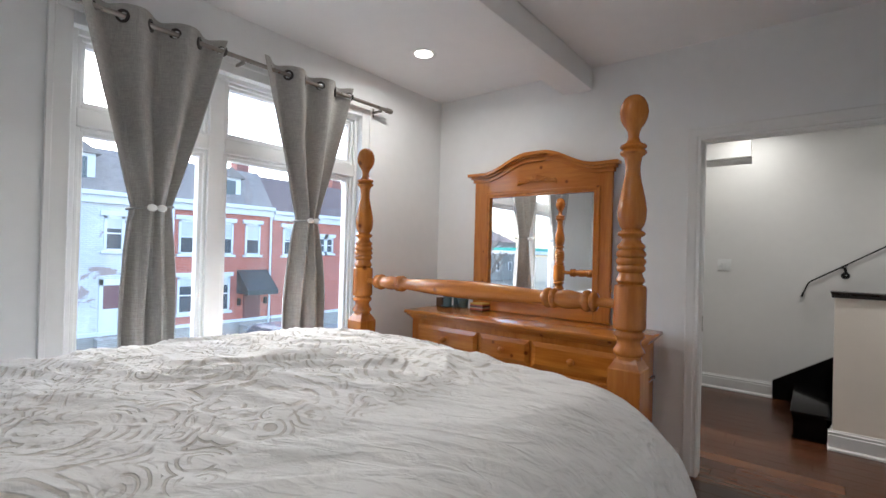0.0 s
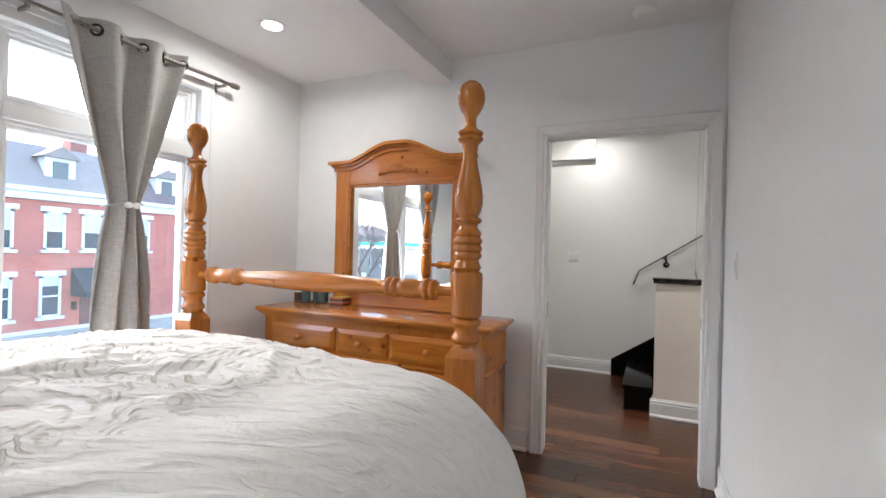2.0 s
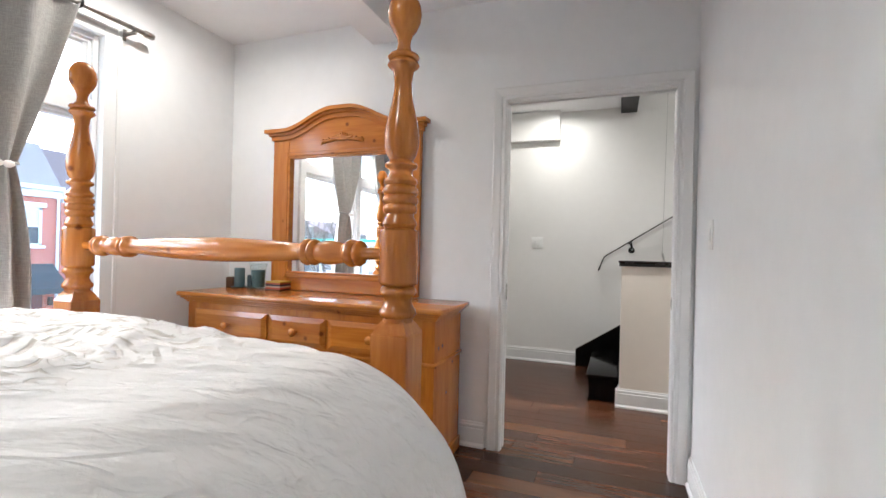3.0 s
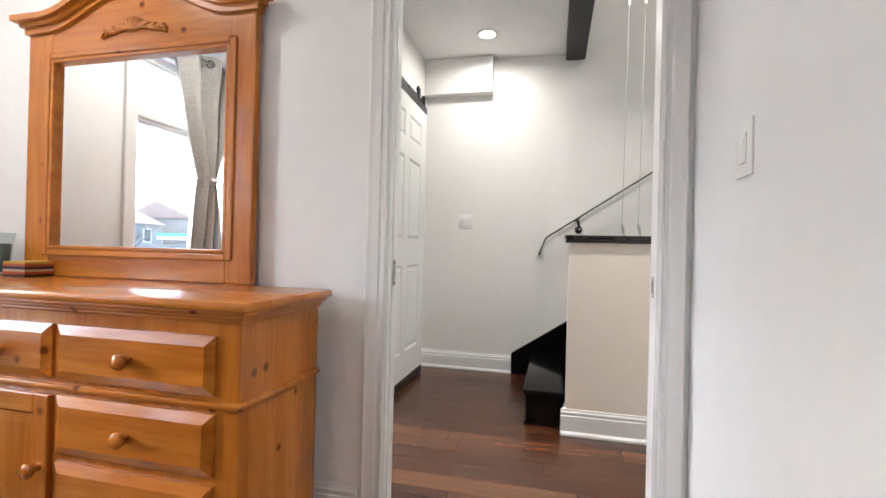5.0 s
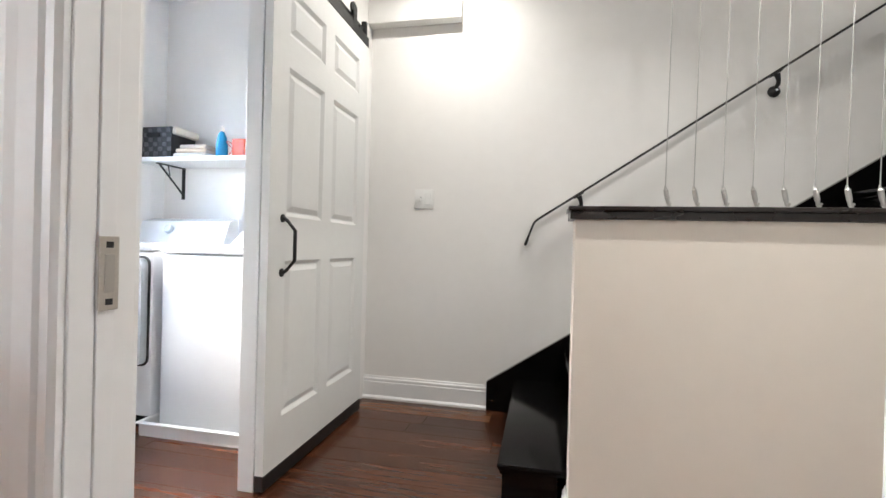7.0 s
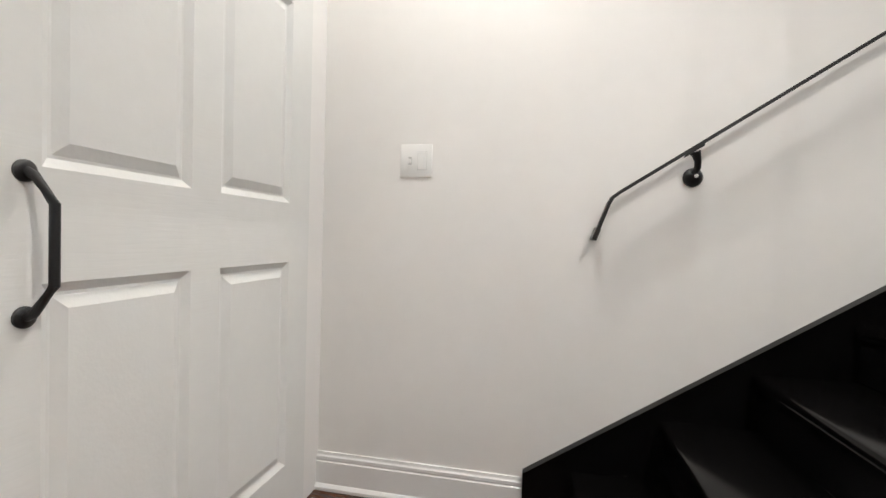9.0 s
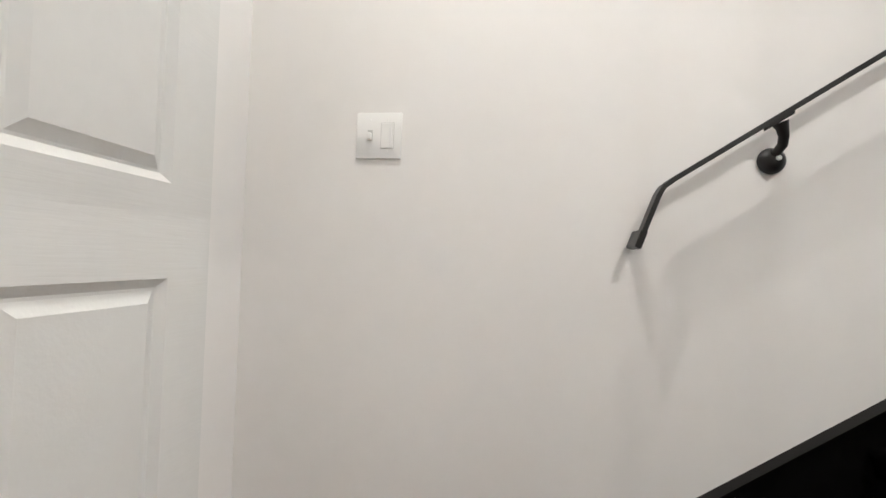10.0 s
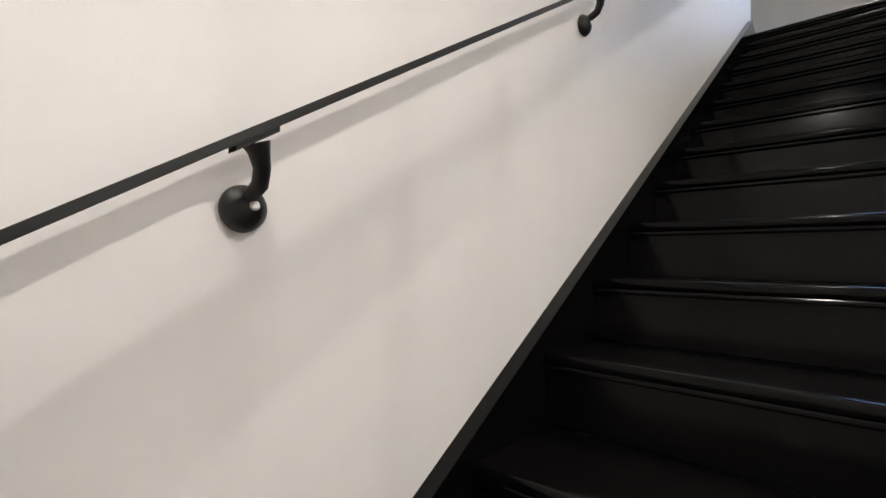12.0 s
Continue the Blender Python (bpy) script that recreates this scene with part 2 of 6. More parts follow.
def tube(bm, pts, r, seg=10):
    """Round rod along a line; r is one radius or one for each point."""
    pts = [Vector(p) for p in pts]
    radii = r if isinstance(r, (list, tuple)) else [r] * len(pts)
    rings = []
    for k, p in enumerate(pts):
        d = (pts[min(k + 1, len(pts) - 1)] - pts[max(k - 1, 0)]).normalized()
        u = d.cross(Vector((0, 0, 1)) if abs(d.z) < 0.95 else Vector((0, 1, 0))).normalized()
        v = d.cross(u)
        rings.append([bm.verts.new(p + radii[k] * (math.cos(2 * math.pi * i / seg) * u + math.sin(2 * math.pi * i / seg) * v)) for i in range(seg)])
    for a, b in zip(rings, rings[1:]):
        for i in range(seg):
            bm.faces.new((a[i], a[(i + 1) % seg], b[(i + 1) % seg], b[i]))
    bm.faces.new(rings[0][::-1])
    bm.faces.new(rings[-1])
    bmesh.ops.recalc_face_normals(bm, faces=bm.faces[:])
    return bm


def mesh_of(name, bm, material, smooth=None):
    me = bpy.data.meshes.new(name)
    bmesh.ops.recalc_face_normals(bm, faces=bm.faces[:])
    if smooth:
        for f in bm.faces:
            f.smooth = True
        for e in bm.edges:
            if len(e.link_faces) == 2 and e.calc_face_angle(0) > radians(smooth):
                e.smooth = False
    bm.to_mesh(me)
    bm.free()
    me.materials.append(material)
    return me


def part(name, bm, material, parent, label="", smooth=None):
    ob = new(name, mesh_of(name, bm, material, smooth))
    ob.parent = parent
    if parent.type == "EMPTY" and parent.parent is None:
        ob.matrix_parent_inverse = parent.matrix_world.inverted()
    return tagged(ob, label)


def piece(name, bm, material, label, category, group="", smooth=None):
    return tagged(new(name, mesh_of(name, bm, material, smooth)), label, category, group)


def thing(name, at, label, category, group=""):
    ob = new(name)
    ob.location = at
    ob.empty_display_size = 0.1
    ob.matrix_world = Matrix.Translation(at)
    return tagged(ob, label, category, group)


def setting(name, bm, material, label, category="structure", smooth=None):
    return tagged(new(name, mesh_of(name, bm, material, smooth)), label, category, kind="structure")


# ---- structure: bedroom, hall, laundry, stairwell ----
XW, XE, YN, YD, YF, ZC = -2.09, 0.985, -0.35, 3.375, 5.70, 2.66
TD = 0.085  # thickness of the wall with the pocket door

# window wall with the bedroom and laundry openings
WIN = (0.75, 2.44, 0.50, 2.31)
LWIN = (4.05, 5.20, 0.98, 2.34)
setting("wall_west", boxes(
    (XW - 0.16, XW, YN - 0.12, WIN[0], -0.1, ZC), (XW - 0.16, XW, WIN[0], WIN[1], -0.1, WIN[2]), (XW - 0.16, XW, WIN[0], WIN[1], WIN[3], ZC),
    (XW - 0.16, XW, WIN[1], LWIN[0], -0.1, ZC), (XW - 0.16, XW, LWIN[0], LWIN[1], -0.1, LWIN[2]), (XW - 0.16, XW, LWIN[0], LWIN[1], LWIN[3], ZC),
    (XW - 0.16, XW, LWIN[1], YF + 0.12, -0.1, ZC)), M_WALL, "white painted plaster wall with tall windows", "wall")
setting("wall_north", boxes((XW, XE + 0.12, YN - 0.12, YN, -0.1, ZC)), M_WALL, "plain white painted bedroom wall", "wall")
setting("wall_east", boxes((XE, XE + 0.12, YN, YD, -0.1, ZC)), M_WALL, "plain white painted bedroom wall with a light switch", "wall")
DX0, DX1, DZ = -0.005, 0.885, 2.045
setting("wall_south", boxes((XW, DX0 - 0.02, YD, YD + TD, -0.1, ZC), (DX1 + 0.02, 3.1, YD, YD + TD, -0.1, ZC), (DX0 - 0.02, DX1 + 0.02, YD, YD + TD, DZ + 0.02, ZC)),
        M_WALL, "white painted wall around the pocket door opening", "wall")
XL = -0.545
setting("wall_laundry", boxes((XL - 0.044, XL, YD + TD, 3.70, -0.1, ZC), (XL - 0.044, XL, 4.535, YF, -0.1, ZC), (XL - 0.044, XL, 3.70, 4.535, 2.08, ZC)),
        M_HALL, "white hall wall with the laundry doorway", "wall")
setting("wall_stairs", boxes((XW, 4.75, YF, YF + 0.12, -0.1, ZC), (0.60, 4.75, YF, YF + 0.12, ZC, 5.4)), M_HALL, "tall white wall running up the stairs", "wall")
KX0, KX1, KY0, KY1, KZ = 0.655, 2.35, 4.49, 4.60, 1.066
setting("wall_knee", boxes((KX0, KX1, KY0, KY1, -0.1, KZ + 0.012)), M_KNEE, "cream painted half wall beside the stairs", "half wall")
setting("wall_stair_side", boxes((KX1, 4.75, KY0, KY1, -0.1, 5.4), (0.60, KX1, KY0, KY1, 2.84, 5.4), (0.48, 0.60, KY0, YF + 0.12, 2.84, 5.4)),
        M_HALL, "white wall closing the stairwell", "wall")
setting("wall_hall_end", boxes((3.0, 3.1, YD + TD, KY0, -0.1, ZC)), M_HALL, "white wall at the end of the hall", "wall")
setting("wall_upstairs", boxes((6.9, 7.0, 2.4, 4.3, 2.6, 5.4), (6.9, 7.0, 5.1, 8.2, 2.6, 5.4), (6.9, 7.0, 4.3, 5.1, 2.6, 4.1), (6.9, 7.0, 4.3, 5.1, 5.1, 5.4), (4.75, 6.9, 8.1, 8.2, 2.6, 5.4), (4.75, 6.9, 2.4, 2.5, 2.6, 5.4), (4.65, 4.75, YF + 0.12, 8.2, 2.6, 5.4), (4.65, 4.75, 2.4, KY0, 2.6, 5.4), (4.76, 4.86, KY0, YF + 0.12, -0.1, 2.6)),
        M_HALL, "white walls of the upper landing", "wall")

# ceilings
setting("ceiling_bedroom", boxes((XW - 0.16, XE + 0.12, YN - 0.12, YD, ZC, ZC + 0.12)), M_CEIL, "white bedroom ceiling", "ceiling")
setting("ceiling_hall", boxes((XW - 0.16, 0.63, YD, YF + 0.12, ZC, ZC + 0.12), (0.63, 3.1, YD, KY0, ZC, ZC + 0.12)), M_CEIL, "white hall ceiling", "ceiling")
setting("ceiling_stairwell", boxes((0.48, 7.0, 2.4, 8.2, 5.4, 5.5)), M_CEIL, "white ceiling above the stairs", "ceiling")
setting("ceiling_beam", boxes((-0.92, -0.71, YN, YD, 2.505, ZC), bevel=0.004), M_CEIL, "boxed white beam under the bedroom ceiling", "beam")
setting("beam_stairs", boxes((0.635, 0.785, KY0 + 0.13, YF, 2.60, 2.84), (0.635, KX1, KY0 - 0.02, KY1 + 0.03, 2.52, 2.84), bevel=0.004), M_BEAM, "dark stained beams framing the stairwell", "beam")
setting("ceiling_bulkhead", boxes((XL, 0.042, 5.62, YF, 2.356, ZC), bevel=0.003), M_HALL, "boxed white bulkhead below the hall ceiling", "bulkhead")

setting("floor_upstairs", boxes((4.76, 7.0, 2.4, 8.2, 2.601, 2.85)), M_BEAM, "dark boards of the upper landing", "floor")
# trim: base boards with a stepped cap and a shoe
BASE = [(0, 0), (0.026, 0), (0.026, 0.012), (0.018, 0.022), (0.015, 0.024), (0.015, 0.108), (0.011, 0.112), (0.013, 0.118), (0.013, 0.128), (0.008, 0.134), (0.006, 0.145), (0, 0.145)]


def base_x(name, x0, x1, y, side):
    bm = prism(bmesh.new(), [(y + side * d, z) for d, z in BASE], "x", x0, x1)
    return setting(name, bm, M_TRIM, "white moulded base board", "baseboard")


def base_y(name, y0, y1, x, side):
    bm = prism(bmesh.new(), [(x + side * d, z) for d, z in BASE], "y", y0, y1)
    return setting(name, bm, M_TRIM, "white moulded base board", "baseboard")


base_x("baseboard_1", XW, DX0 - 0.10, YD, -1)
base_y("baseboard_2", YN, YD, XE, -1)
base_y("baseboard_3", YN, YD, XW, 1)
base_x("baseboard_4", XL, 0.245, YF, -1)
base_x("baseboard_5", KX0 - 0.026, KX1, KY0, -1)
base_y("baseboard_6", KY0, KY1 - 0.0, KX0, -1)
base_x("baseboard_7", 0.99, 3.0, YD + TD, 1)
base_x("baseboard_8", XW, XL - 0.044, YF, -1)

# door lining and casing of the pocket door
dfr = tagged(new("door_frame"), "white split lining of a pocket door", "door frame", kind="structure")
for r in ((DX0 - 0.02, DX0, YD - 0.004, YD + 0.030, 0, DZ), (DX0 - 0.02, DX0, YD + 0.056, YD + TD + 0.004, 0, DZ), (DX1, DX1 + 0.02, YD - 0.004, YD + TD + 0.004, 0, DZ)):
    part("jamb", boxes(r, bevel=0.0015), M_TRIM, dfr)
for r in ((DX0 - 0.02, DX1 + 0.02, YD - 0.004, YD + 0.030, DZ + 0.0005, DZ + 0.02), (DX0 - 0.02, DX1 + 0.02, YD + 0.056, YD + TD + 0.004, DZ + 0.0005, DZ + 0.02)):
    part("head", boxes(r, bevel=0.0015), M_TRIM, dfr)
CAS = [(0.004, 0), (0.004, 0.013), (0.012, 0.018), (0.018, 0.014), (0.030, 0.014), (0.036, 0.018), (0.062, 0.021), (0.076, 0.024), (0.082, 0.020), (0.082, 0)]


def casing(name, x0, x1, z1, y, side):
    """Moulded casing around an opening in a wall that faces along y."""
    bm = bmesh.new()
    loops = []
    for px, pz, dx, dz in ((x0, 0.0, -1, 0), (x0, z1, -1, 1), (x1, z1, 1, 1), (x1, 0.0, 1, 0)):
        loops.append([bm.verts.new((px + dx * d, y + side * h, pz + dz * d)) for d, h in CAS])
    n = len(CAS)
    for a, b in zip(loops, loops[1:]):
        for k in range(n):
            bm.faces.new((a[k], a[(k + 1) % n], b[(k + 1) % n], b[k]))
    bm.faces.new(loops[0])
    bm.faces.new(loops[-1][::-1])
    return setting(name, bm, M_TRIM, "white moulded door casing", "door casing")


casing("trim_door_bedroom", DX0, DX1, DZ, YD, -1)
casing("trim_door_hall", DX0, DX1, DZ, YD + TD, 1)
lj = boxes((XL - 0.047, XL + 0.022, 4.512, 4.537, 0, 2.06), (XL - 0.047, XL + 0.022, 3.70, 3.725, 0, 2.06), (XL - 0.047, XL + 0.022, 3.70, 4.537, 2.0605, 2.083), bevel=0.002)
setting("laundry_jamb", lj, M_TRIM, "white jamb of the laundry doorway", "door frame")

# ---- windows ----


def sash(bm, x0, x1, y0, y1, z0, z1, w):
    box(bm, x0, x1, y0, y0 + w, z0, z1, bevel=0.004)
    box(bm, x0, x1, y1 - w, y1, z0, z1, bevel=0.004)
    box(bm, x0, x1, y0 + w, y1 - w, z0, z0 + w, bevel=0.004)
    box(bm, x0, x1, y0 + w, y1 - w, z1 - w, z1, bevel=0.004)


def window(name, y0, y1, z0, z1, mullions, transom=None):
    w = tagged(new(name), "white framed window with clear panes looking on the street", "window", kind="structure")
    fr = bmesh.new()
    sash(fr, XW - 0.15, XW - 0.03, y0, y1, z0, z1, 0.028)
    for a, b in mullions:
        box(fr, XW - 0.15, XW - 0.03, a, b, z0 + 0.028, z1 - 0.028, bevel=0.006)
    edges = [y0 + 0.028] + [v for ab in mullions for v in ab] + [y1 - 0.028]
    cells = list(zip(edges[::2], edges[1::2]))
    if transom:
        for a, b in cells:
            box(fr, XW - 0.15, XW - 0.03, a, b, transom[0], transom[1], bevel=0.006)
    part("window_frame", fr, M_TRIM, w)
    for a, b in cells:
        for c, d in (((z0 + 0.028, transom[0]), (transom[1], z1 - 0.028)) if transom else ((z0 + 0.028, z1 - 0.028),)):
            s = bmesh.new()
            sash(s, XW - 0.12, XW - 0.065, a + 0.002, b - 0.002, c + 0.002, d - 0.002, 0.034)
            so = part("sash", s, M_TRIM, w)
            st = bmesh.new()
            sash(st, XW - 0.0648, XW - 0.046, a + 0.001, b - 0.001, c + 0.001, d - 0.001, 0.018)
            part("stop", st, M_TRIM, so)
            p = part("pane", boxes((XW - 0.096, XW - 0.092, a + 0.03, b - 0.03, c + 0.03, d - 0.03)), M_GLASS, so)
            p.visible_shadow = False
    cs = bmesh.new()
    for a, b, c, d in ((y0 - 0.085, y0, z0 - 0.06, z1 + 0.075), (y1, y1 + 0.085, z0 - 0.06, z1 + 0.075), (y0, y1, z1, z1 + 0.075)):
        box(cs, XW - 0.001, XW + 0.020, a, b, c, d, bevel=0.005)
    for a, b in ((y0 - 0.09, y0 - 0.066), (y1 + 0.066, y1 + 0.09)):
        box(cs, XW - 0.001, XW + 0.027, a, b, z0 - 0.06, z1 + 0.08, bevel=0.004)
    box(cs, XW - 0.001, XW + 0.027, y0 - 0.064, y1 + 0.064, z1 + 0.058, z1 + 0.08, bevel=0.004)
    part("casing", cs, M_TRIM, w)
    part("window_sill", boxes((XW - 0.03, XW + 0.035, y0 - 0.1, y1 + 0.1, z0 - 0.03, z0 + 0.004), bevel=0.005), M_TRIM, w)
    return w


window("window_1", *WIN, [(1.372, 1.46)], (1.865, 1.95))
window("window_2", *LWIN, [])

# ---- stairs ----
RISE1, RISE, RUN, X1, NST = 0.205, 0.1775, 0.2695, 0.412, 16
stairs = thing("staircase", (0.43, 5.1, 0), "black painted wooden staircase rising along the white wall", "stairs")
SY0, SY1 = KY1 + 0.002, YF - 0.03
for k in range(NST):
    xk, zk = X1 + RUN * k, (RISE1 if k == 0 else 0.232 + RISE * k)
    y0 = 4.575 if k == 0 else SY0
    last = k == NST - 1
    bm = boxes((xk, xk + RUN + 0.03 if not last else xk + 2.4, y0, SY1, zk - 0.028, zk), bevel=0.009)
    part("tread", bm, M_BLACK, stairs, smooth=40)
    part("riser", boxes((xk + 0.022, xk + 0.04, y0 + (0.012 if k == 0 else 0), SY1, (zk - RISE if k else 0.0), zk - 0.029), bevel=0.002), M_BLACK, stairs)
    part("cove", boxes((xk + 0.008, xk + 0.022, y0 + (0.012 if k == 0 else 0), SY1, zk - 0.044, zk - 0.0285), bevel=0.005), M_BLACK, stairs)
part("step_base", boxes((0.43, KX0 - 0.03, 4.587, 4.60, 0, 0.176), (0.42, KX0 - 0.03, 4.575, 4.60, 0, 0.02)), M_BLACK, stairs)
part("landing_step", boxes((5.15, 6.88, SY0 - 2.0, 7.9, 2.89, 3.09), bevel=0.006), M_BLACK, stairs)
part("landing_edge", boxes((5.13, 5.20, SY0 - 2.0, 7.9, 3.0905, 3.112), bevel=0.005), M_PINEZ, stairs, "pale worn wooden edge")
SL = 0.664
poly = [(0.247, 0.002), (0.247, 0.167), (4.60, 0.166 + SL * (4.60 - 0.247)), (4.75, 3.04), (4.75, 2.70), (0.60, 0.002)]
part("stringer", prism(bmesh.new(), poly, "y", YF - 0.03, YF - 0.001), M_BLACK, stairs)
part("stringer_cap", prism(bmesh.new(), [(0.2471, 0.169), (0.2471, 0.175), (4.60, 0.174 + SL * 4.3529), (4.60, 0.168 + SL * 4.3529)], "y", YF - 0.037, YF - 0.001), M_BLACK, stairs)

# half wall cap and cables
cap = thing("half_wall_cap", (1.5, 4.54, KZ), "dark stained wooden cap on the cream half wall", "wall cap")
part("board", boxes((KX0 - 0.024, KX1, KY0 - 0.024, KY1 + 0.024, KZ + 0.038, KZ + 0.054), bevel=0.003), M_CAP, cap, smooth=40)
part("fascia", boxes((KX0 - 0.018, KX1, KY0 - 0.018, KY1 + 0.018, KZ + 0.0125, KZ + 0.0378), bevel=0.002), M_CAP, cap)


def cable_rail(x):
    c = thing("cable", (x, 4.545, KZ + 0.056), "thin steel cable with a turnbuckle above the half wall", "cable", "stair cables")
    z = KZ + 0.056
    part("wire", tube(bmesh.new(), [(x - 0.013, 4.545, z + 0.07), (x, 4.545, 2.42)], 0.0016, 8), M_CABLE, c)
    lean = Matrix.Translation((x, 4.545, z)) @ pose(0, 0, 0, 0, -11, 0)
    bm = bmesh.new()
    lathe(bm, [(0.004, 0), (0.012, 0), (0.012, 0.003), (0.006, 0.005), (0.005, 0.016)], Matrix.Translation((x, 4.545, z)), 14)
    part("eye_screw", bm, M_STEEL, c)
    bm = bmesh.new()
    lathe(bm, [(0.003, 0.010), (0.006, 0.012), (0.006, 0.026), (0.0078, 0.027), (0.0078, 0.060), (0.005, 0.064), (0.0025, 0.074)], lean, 8)
    sleeve = part("turnbuckle", bm, M_CABLE, c, "pale steel tensioning sleeve")
    bm = bmesh.new()
    lathe(bm, [(0.0035, -0.013), (0.0035, 0.013)], Matrix.Translation((x, 4.545, z + 0.014)) @ pose(0, 0, 0, 90, 0, 0), 10)
    part("pin", bm, M_STEEL, sleeve)
    bm = boxes((x - 0.006, x + 0.006, 4.54, 4.55, 2.42, 2.47))
    tube(bm, [(x, 4.545, 2.47), (x, 4.545, 2.524)], 0.003, 8)
    part("upper_fitting", bm, M_CABLE, c)
    return c


first_cable = cable_rail(0.952)
for k in range(1, 15):
    copy_thing(first_cable, Matrix.Translation((0.952 + 0.0852 * k, 4.545, KZ + 0.056)))

# handrail
rail = thing("handrail", (0.75, 5.69, 1.2), "slim black iron handrail bracketed to the white wall", "handrail")
HY, HS = 5.64, 0.656
rpts = [(0.456, HY, 1.005), (0.497, HY, 1.118), (0.507, HY, 1.137), (0.530, HY, 1.155), (4.3, HY, 1.155 + HS * 3.77)]


def flat_bar(pts, half, y0, y1):
    """Flat iron bar along a bent line in the plane of the wall."""
    up, dn = [], []
    for k, p in enumerate(pts):
        a, b = Vector((pts[max(k - 1, 0)][0], pts[max(k - 1, 0)][2])), Vector((pts[min(k + 1, len(pts) - 1)][0], pts[min(k + 1, len(pts) - 1)][2]))
        d = (b - a).normalized()
        up.append((p[0] - d.y * half, p[2] + d.x * half))
        dn.append((p[0] + d.y * half, p[2] - d.x * half))
    b_ = prism(bmesh.new(), up + dn[::-1], "y", y0, y1)
    bmesh.ops.bevel(b_, geom=b_.edges[:], offset=0.0015, segments=2, affect="EDGES")
    return b_


part("bar", flat_bar(rpts, 0.0055, HY - 0.018, HY + 0.018), M_IRON, rail, smooth=40)
part("wall_return", flat_bar([(0.4535, HY, 0.998), (0.468, HY, 1.038)], 0.0075, HY - 0.0185, YF), M_IRON, rail)


def bracket(x):
    zr = 1.155 + HS * (x - 0.53)
    b = bmesh.new()
    lathe(b, [(0.027, 0), (0.031, 0.004), (0.030, 0.010), (0.025, 0.018), (0.015, 0.025), (0.005, 0.028)], Matrix.Translation((x + 0.018, YF, zr - 0.085)) @ pose(0, 0, 0, 90, 0, 0), 24)
    rosette = part("rosette", b, M_IRON, rail, smooth=50)
    b = tube(bmesh.new(), [(x + 0.018, YF - 0.020, zr - 0.072), (x + 0.019, HY + 0.014, zr - 0.058), (x + 0.016, HY + 0.004, zr - 0.040), (x + 0.010, HY, zr - 0.022), (x + 0.006, HY, zr - 0.012)],
             [0.010, 0.0105, 0.0105, 0.013, 0.017], 14)
    part("arm", b, M_IRON, rosette, smooth=40)
    d = math.sqrt(1 + HS * HS)
    b = prism(bmesh.new(), [(x - 0.022, zr - 0.009 - 0.022 * HS - 0.004 * d), (x + 0.030, zr - 0.009 + 0.030 * HS - 0.004 * d), (x + 0.030, zr - 0.0065 + 0.030 * HS), (x - 0.022, zr - 0.0065 - 0.022 * HS)], "y", HY - 0.010, HY + 0.010)
    part("saddle", b, M_IRON, rosette)
    b = bmesh.new()
    lathe(b, [(0.0065, 0), (0.0065, 0.003), (0.004, 0.005)], Matrix.Translation((x + 0.022, YF - 0.0265, zr - 0.082)) @ pose(0, 0, 0, 90, 0, 0), 14)
    part("screw", b, M_PLASTIC, rosette, "bright screw head")


for bx in (0.745, 1.725, 2.70, 3.68):
    bracket(bx)

# ---- switches, plates, lamps ----
# near black for rubber, and for shade painted into gaps and holes
M_DARKGAP = mat("rubber_and_gap_shade", (0.02, 0.02, 0.02), 0.8)


def switch_plate(name, label, w, h, m, toggles):
    s = thing(name, m.translation, label, "light switch")
    def put(bm):
        bmesh.ops.transform(bm, matrix=m, verts=bm.verts)
        return bm
    part("plate", put(boxes((-w / 2, w / 2, -0.006, 0, -h / 2, h / 2), bevel=0.0025)), M_PLASTIC, s, smooth=40)
    for kind, ox in toggles:
        if kind == "toggle":
            part("toggle", put(boxes((ox - 0.005, ox + 0.005, -0.016, -0.004, -0.012, 0.006), bevel=0.002)), M_PLASTIC, s)
            # grey block paints the shade around the toggle
            part("slot_shade", put(boxes((ox - 0.0065, ox + 0.0065, -0.0075, -0.004, -0.014, 0.014))), M_SEAM, s)
        else:
            # grey block paints the shade in the gap around the rocker
            part("rocker_gap_shade", put(boxes((ox - 0.0175, ox + 0.0175, -0.0066, -0.004, -0.034, 0.034))), M_SEAM, s)
            part("rocker", put(boxes((ox - 0.0165, ox + 0.0165, -0.0095, -0.004, -0.033, 0.033), bevel=0.0015)), M_PLASTIC, s)
            part("slider", put(boxes((ox + 0.006, ox + 0.012, -0.0115, -0.008, -0.026, 0.02), bevel=0.001)), M_TRIM, s)
    for ox in {o for _, o in toggles}:
        for oz in (-0.04, 0.04):
            part("screw", put(boxes((ox - 0.002, ox + 0.002, -0.0068, -0.005, oz - 0.002, oz + 0.002))), M_PLASTIC, s)
    return s


switch_plate("light_switch", "white double switch plate with a toggle and a dimmer", 0.120, 0.120, pose(-0.175, YF, 1.272), [("toggle", -0.023), ("rocker", 0.023)])
switch_plate("light_switch", "white single rocker switch on the bedroom wall", 0.085, 0.128, pose(XE, 2.976, 1.262, 0, 0, -90), [("rocker", 0.0)])


def latch_plate(x, side, z, tall, label):
    s = thing("strike_plate", (x, YD + 0.043, z), label, "strike plate")
    part("plate", boxes((x, x + side * 0.003, YD + 0.029, YD + 0.057, z - tall / 2, z + tall / 2), bevel=0.001), M_STEEL, s)
    return s


